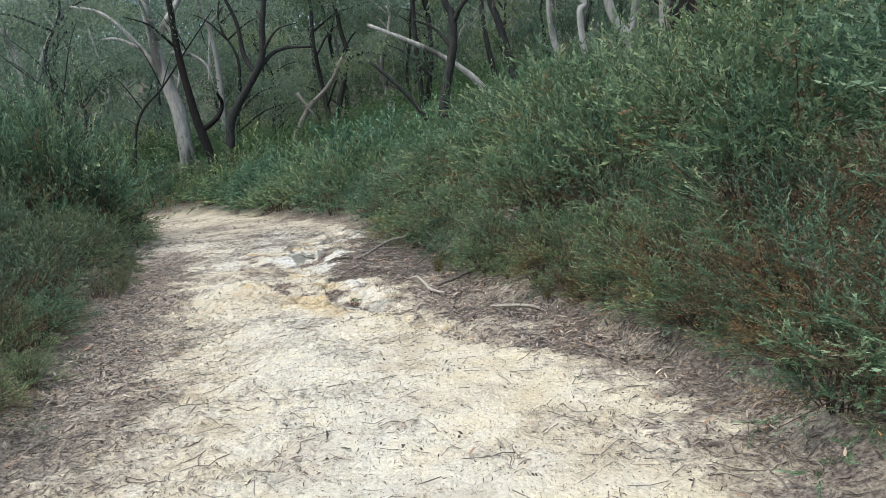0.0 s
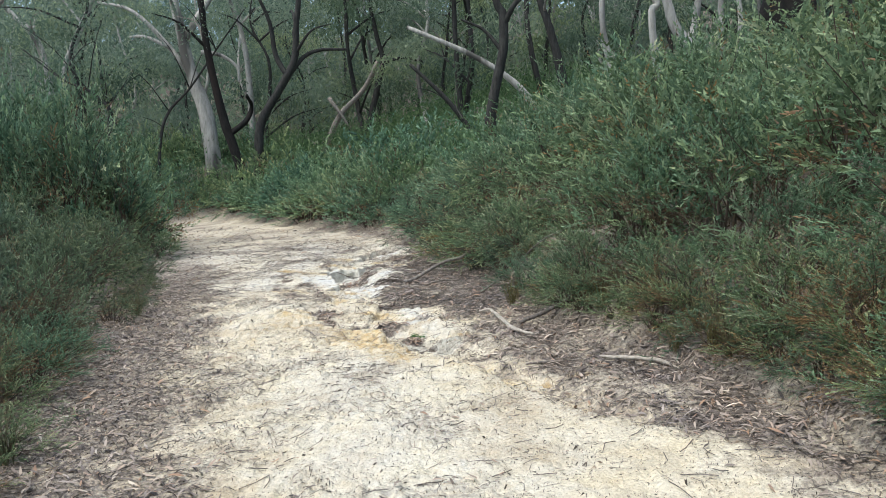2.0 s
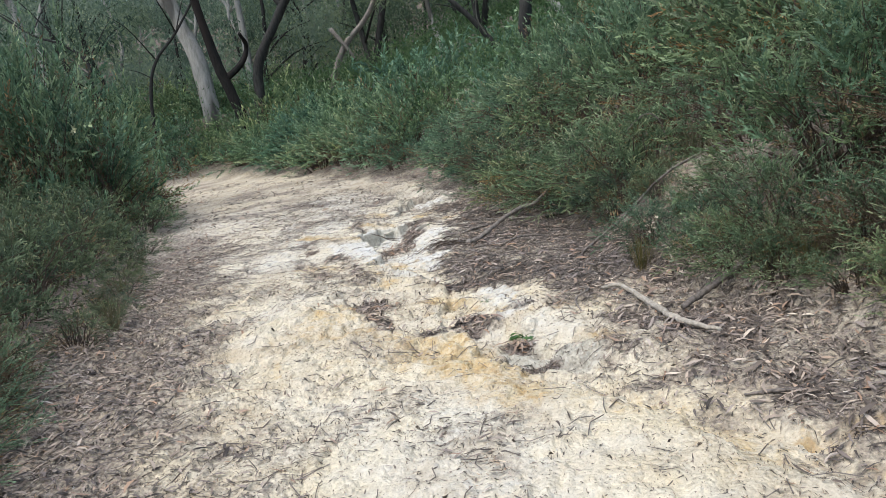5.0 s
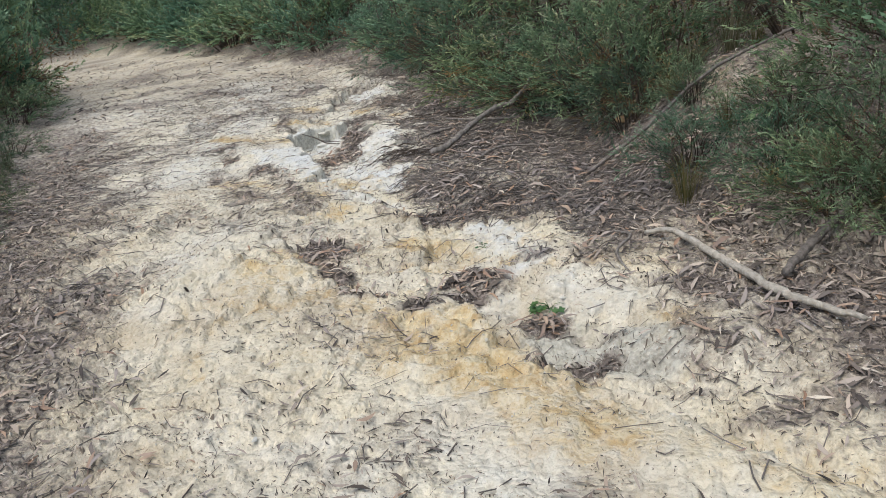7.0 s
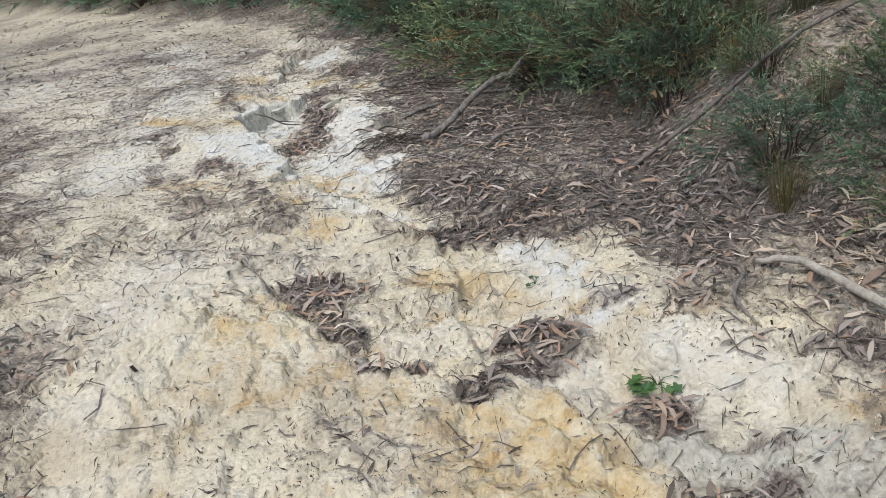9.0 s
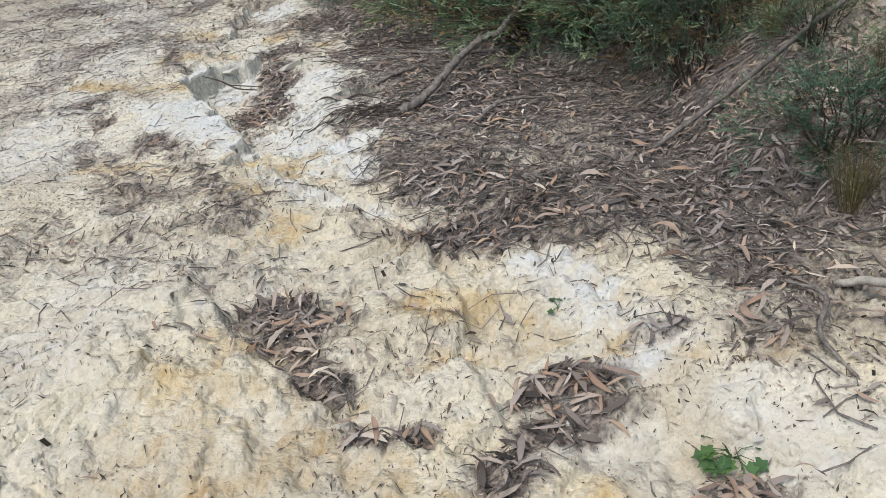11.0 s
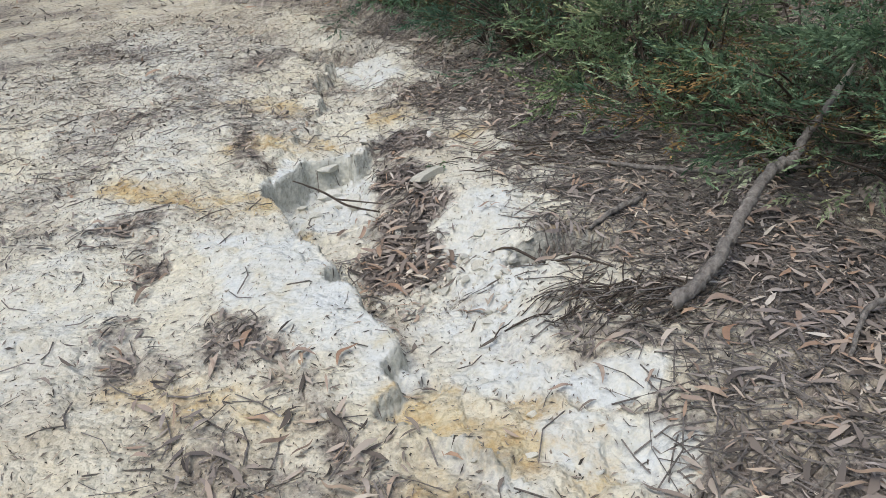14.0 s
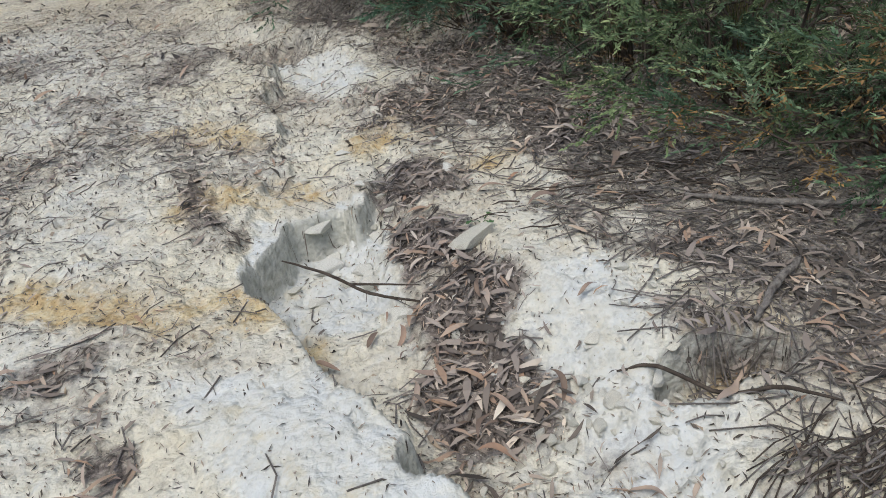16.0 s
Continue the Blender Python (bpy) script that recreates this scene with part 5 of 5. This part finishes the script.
    o = np.stack([o[None, :, 0] * c - o[None, :, 1] * d, o[None, :, 0] * d + o[None, :, 1] * c, np.repeat(o[None, :, 2], n, 0)], 2)
    v = (np.stack([x, y, height(x, y) + s * 0.3], 1)[:, None] + o * s[:, None, None] * g.uniform(0.6, 1.3, (n, 4, 1))).reshape(-1, 3)
    b = np.arange(n)[:, None] * 4
    t = np.concatenate([b + [[i, (i + 1) % 3, 3]] for i in range(3)])
    tagged(new("gravel", mesh_from("gravel", v, [t], M_CLOD)), "crumbs of white and yellow clay on the track", "gravel", kind="stuff")


build_litter()


def twig_heap(label, cx, cy, rx, ry, n, turn, loose, seed):
    """A heap of thin broken twigs, mostly lying one way."""
    g = np.random.default_rng(seed)
    z0 = float(height(cx, cy))
    ob = tagged(new("twig_heap"), label, "twigs")
    ob.matrix_basis = pose(cx, cy, z0)
    for i in range(n):
        x, y = g.normal(cx, rx), g.normal(cy, ry)
        a, ln = radians(turn) + g.normal() * loose, g.uniform(0.07, 0.26)
        d = np.array([math.cos(a), math.sin(a)]) * ln / 2
        pts = []
        for k in (-1, -0.3, 0.4, 1):
            px, py = x + k * d[0] + g.normal() * 0.006, y + k * d[1] + g.normal() * 0.006
            pts.append((px - cx, py - cy, float(height(px, py)) + 0.005 + g.uniform(0, 0.018) - z0))
        r = g.uniform(0.0015, 0.0042)
        part("twig", mesh_from("twig", *join([tube(pts, [r, r, r * 0.9, r * 0.5], 4, cap=False)]), M_STEM if i % 3 else M_TWIG, True), ob)


twig_heap("heap of thin dark twigs at the edge of the rut", -1.58, 12.64, 0.15, 0.08, 150, 25, 0.45, 1)
twig_heap("thin grey twigs strewn over leaf litter above the rut", -1.15, 14.2, 0.35, 0.2, 110, 165, 0.35, 2)


def stone_mesh(seed):
    g = np.random.default_rng(seed)
    bm = bmesh.new()
    bmesh.ops.create_icosphere(bm, subdivisions=2, radius=1.0)
    sc = g.uniform(0.7, 1.2, 3) * [1, 1, 0.6]
    cuts = unit(g.normal(size=(9, 3)))
    for v in bm.verts:
        p = np.array(v.co)
        for c in cuts:
            over = p @ c - 0.4
            if over > 0:
                p = p - c * over * 0.9
        v.co = p * sc
    me = bpy.data.meshes.new("stone")
    bm.to_mesh(me)
    bm.free()
    me.materials.append(M_CLOD)
    return me


STONES = [stone_mesh(i) for i in range(6)]


def stones(n, cx, cy, rx, ry, lo, hi, label):
    for i in range(n):
        x, y, s = RNG.normal(cx, rx), RNG.normal(cy, ry), RNG.uniform(lo, hi)
        ob = tagged(new("stone", STONES[int(RNG.integers(0, 6))]), label, "stone", "lumps of clay in the rut")
        ob.matrix_basis = pose(x, y, float(height(x, y)) + s * 0.1, RNG.uniform(-20, 20), RNG.uniform(-20, 20), RNG.uniform(0, 360)) @ Matrix.Diagonal((s, s, s, 1))


stones(90, -1.95, 13.25, 0.17, 0.28, 0.01, 0.036, "small angular lump of white clay in the rut")
stones(16, -2.05, 13.2, 0.12, 0.14, 0.03, 0.045, "rounded pale lump of clay on white rubble")
stones(16, -2.35, 14.35, 0.16, 0.3, 0.015, 0.05, "broken lump of white clay in the hole")
stones(10, -1.95, 15.0, 0.2, 0.3, 0.015, 0.045, "broken lump of white clay in the hole")
stones(1, -2.0, 14.12, 0.01, 0.01, 0.09, 0.09, "larger whitish lump of clay among dead leaves")
stones(14, -2.1, 12.0, 0.3, 0.4, 0.012, 0.03, "small angular lump of white clay in the rut")
stones(12, -1.6, 9.2, 0.5, 0.6, 0.01, 0.022, "small yellowish clay crumb on the track")
stones(9, -2.45, 14.3, 0.12, 0.18, 0.04, 0.085, "angular block of grey-white clay fallen into the hole")
stones(7, -2.0, 15.1, 0.2, 0.25, 0.03, 0.06, "angular block of grey-white clay beside the rut")


def single_leaf(seed):
    g = np.random.default_rng(seed)
    n = 9
    s = np.linspace(0, 1, n)
    w = 0.5 * np.sin(np.pi * s ** 0.85) ** 0.8 * 0.15
    cx = s - 0.5
    bow = g.uniform(-0.2, 0.2) * np.sin(np.pi * s)
    curl = g.uniform(-0.04, 0.2) * np.sin(np.pi * s) + g.uniform(-0.05, 0.08) * np.sin(2 * np.pi * s)
    v = np.concatenate([np.stack([cx, bow + w, curl + w * 0.35], 1), np.stack([cx, bow, curl], 1), np.stack([cx, bow - w, curl + w * 0.35], 1)])
    i = np.arange(n - 1)
    q = np.concatenate([np.stack([i, i + n, i + n + 1, i + 1], 1), np.stack([i + n, i + 2 * n, i + 2 * n + 1, i + n + 1], 1)])
    return mesh_from("dry_leaf", v, [q], M_LEAF, True)


M_LEAF = leaf_material("large_dry_leaf", [(0, (0.32, 0.25, 0.205)), (1, (0.32, 0.25, 0.205))], 0.08,
                       tint=[(0.0, (0.5, 0.45, 0.42)), (0.35, (1.0, 0.95, 0.95)), (0.6, (1.3, 1.3, 1.3)), (0.8, (1.05, 0.82, 0.68)), (1.0, (1.5, 1.5, 1.4))])
LEAVES = [single_leaf(i) for i in range(6)]
for cx, cy, rx, ry, n in ((-1.3, 11.0, 0.3, 0.1, 40), (-2.25, 10.5, 0.15, 0.14, 14), (-1.43, 9.88, 0.16, 0.05, 16), (-1.98, 9.83, 0.14, 0.04, 9), (-2.27, 13.7, 0.13, 0.35, 36), (-2.28, 13.26, 0.1, 0.05, 12), (-1.6, 12.35, 0.2, 0.2, 10), (-1.14, 9.38, 0.1, 0.05, 14), (-0.3, 8.4, 0.4, 0.2, 8), (-3.3, 13.4, 0.06, 0.1, 6), (-2.65, 12.1, 0.12, 0.3, 12)):
    for i in range(n):
        x, y, s = RNG.normal(cx, rx), RNG.normal(cy, ry), RNG.uniform(0.06, 0.135)
        ob = tagged(new("dry_leaf", LEAVES[int(RNG.integers(0, 6))]), "long curled brown gum leaf lying on the ground", "leaf", "large fallen gum leaves")
        ob.matrix_basis = pose(x, y, float(height(x, y)) + RNG.uniform(0.008, 0.022), RNG.uniform(-25, 25), RNG.uniform(-14, 14), RNG.uniform(0, 360)) @ Matrix.Diagonal((s, s, s, 1))


for i in range(115):
    y = RNG.uniform(8.6, 16.5)
    x = RNG.uniform(float(right_pale(y)) - 0.15, float(right_bush(y)) + 0.05)
    s = RNG.uniform(0.06, 0.15)
    ob = tagged(new("dry_leaf", LEAVES[int(RNG.integers(0, 6))]), "long curled tan gum leaf lying on finer litter", "leaf", "large fallen gum leaves")
    ob.matrix_basis = pose(x, y, float(height(x, y)) + RNG.uniform(0.008, 0.02), RNG.uniform(-20, 20), RNG.uniform(-10, 10), RNG.uniform(0, 360)) @ Matrix.Diagonal((s, s * RNG.uniform(0.9, 1.6), s, 1))
lump = stone_mesh(41)
lump.materials[0] = stone_material("ochre_clay_lump", (0.3, 0.17, 0.08), (0.55, 0.4, 0.25))
tagged(new("clay_lump", lump), "rusty ochre lump of clay fallen from the bare bank", "stone").matrix_basis = pose(0.06, 12.1, float(height(0.06, 12.1)) + 0.04, 10, 20, 30) @ Matrix.Diagonal((0.07, 0.06, 0.085, 1))


# ---- weeds and grass ----
def weed(x, y, size, n, seed):
    g = np.random.default_rng(seed)
    ob = tagged(new("weed"), "small green weed with broad lobed leaves in clay", "weed", "weeds in the rut")
    ob.matrix_basis = pose(x, y, float(height(x, y)))
    for i in range(n):
        a, up = g.uniform(0, 2 * np.pi), g.uniform(0.12, 0.55)
        tip = np.array([math.cos(a) * (1.1 - up * 0.5), math.sin(a) * (1.1 - up * 0.5), up]) * size
        stem = part("stalk", mesh_from("stalk", *join([tube([(0, 0, -0.01), tip * [0.4, 0.4, 0.7], tip], [0.002, 0.0018, 0.0012], 4)]), M_WEED, True), ob)
        s = np.linspace(0, 2 * np.pi, 15)[:-1]
        r = size * 0.42 * (0.75 + 0.25 * np.cos(5 * s))
        d, sd = np.array([math.cos(a), math.sin(a), -0.25]), np.array([-math.sin(a), math.cos(a), 0.1])
        rim = tip + d * (r * np.cos(s) + size * 0.3)[:, None] + sd * (r * np.sin(s))[:, None] + np.array([0, 0, 1]) * (np.abs(np.sin(s)) * size * 0.08)[:, None]
        v = np.concatenate([rim, [tip + d * size * 0.3]])
        t = np.array([(k, (k + 1) % 14, 14) for k in range(14)])
        part("leaf", mesh_from("leaf", v, [t], M_WEED, True), stem)


weed(-1.1, 9.54, 0.065, 22, 1)
weed(-1.32, 10.28, 0.04, 5, 2)
weed(-1.95, 14.2, 0.04, 5, 3)


def grass_mesh(seed, n, tall):
    g = np.random.default_rng(seed)
    a = g.uniform(0, 2 * np.pi, n)
    out = np.stack([np.cos(a), np.sin(a), np.zeros(n)], 1)
    base = out * g.uniform(0, 0.07, n)[:, None]
    h, lean = tall * g.uniform(0.5, 1.2, n)[:, None], g.uniform(0.15, 0.8, n)[:, None]
    side = np.stack([-np.sin(a), np.cos(a), np.zeros(n)], 1) * 0.0013
    m1 = base + out * lean * h * 0.35 + np.array([0, 0, 1]) * h * 0.6
    tip = base + out * lean * h + np.array([0, 0, 1]) * h * (1 - 0.35 * lean)
    v = np.stack([base - side, base + side, m1 + side, m1 - side, tip], 1).reshape(-1, 3)
    b = np.arange(n)[:, None] * 5
    return mesh_from("blades", v, [b + [[0, 1, 2, 3]], b + [[3, 2, 4]]], M_GRASS)


TUFTS = [grass_mesh(i, 130, 0.34) for i in range(3)]
for i in range(34):
    y = RNG.uniform(6, 21)
    x = float(right_bush(y)) + RNG.uniform(-0.05, 0.45)
    if i % 4 == 0:
        x, y = RNG.uniform(-0.1, 1.0), RNG.uniform(10.4, 12.2)
    if i % 5 == 0:
        x = float(left_bush(y)) + RNG.uniform(-0.3, 0.1)
    ob = tagged(new("grass_tuft", TUFTS[i % 3]), "tuft of thin straw and green grass at the verge", "grass", "grass tufts along the verge")
    ob.matrix_basis = pose(x, y, float(height(x, y)) - 0.01, 0, 0, RNG.uniform(0, 360)) @ Matrix.Diagonal((*[RNG.uniform(0.7, 1.3)] * 3, 1))
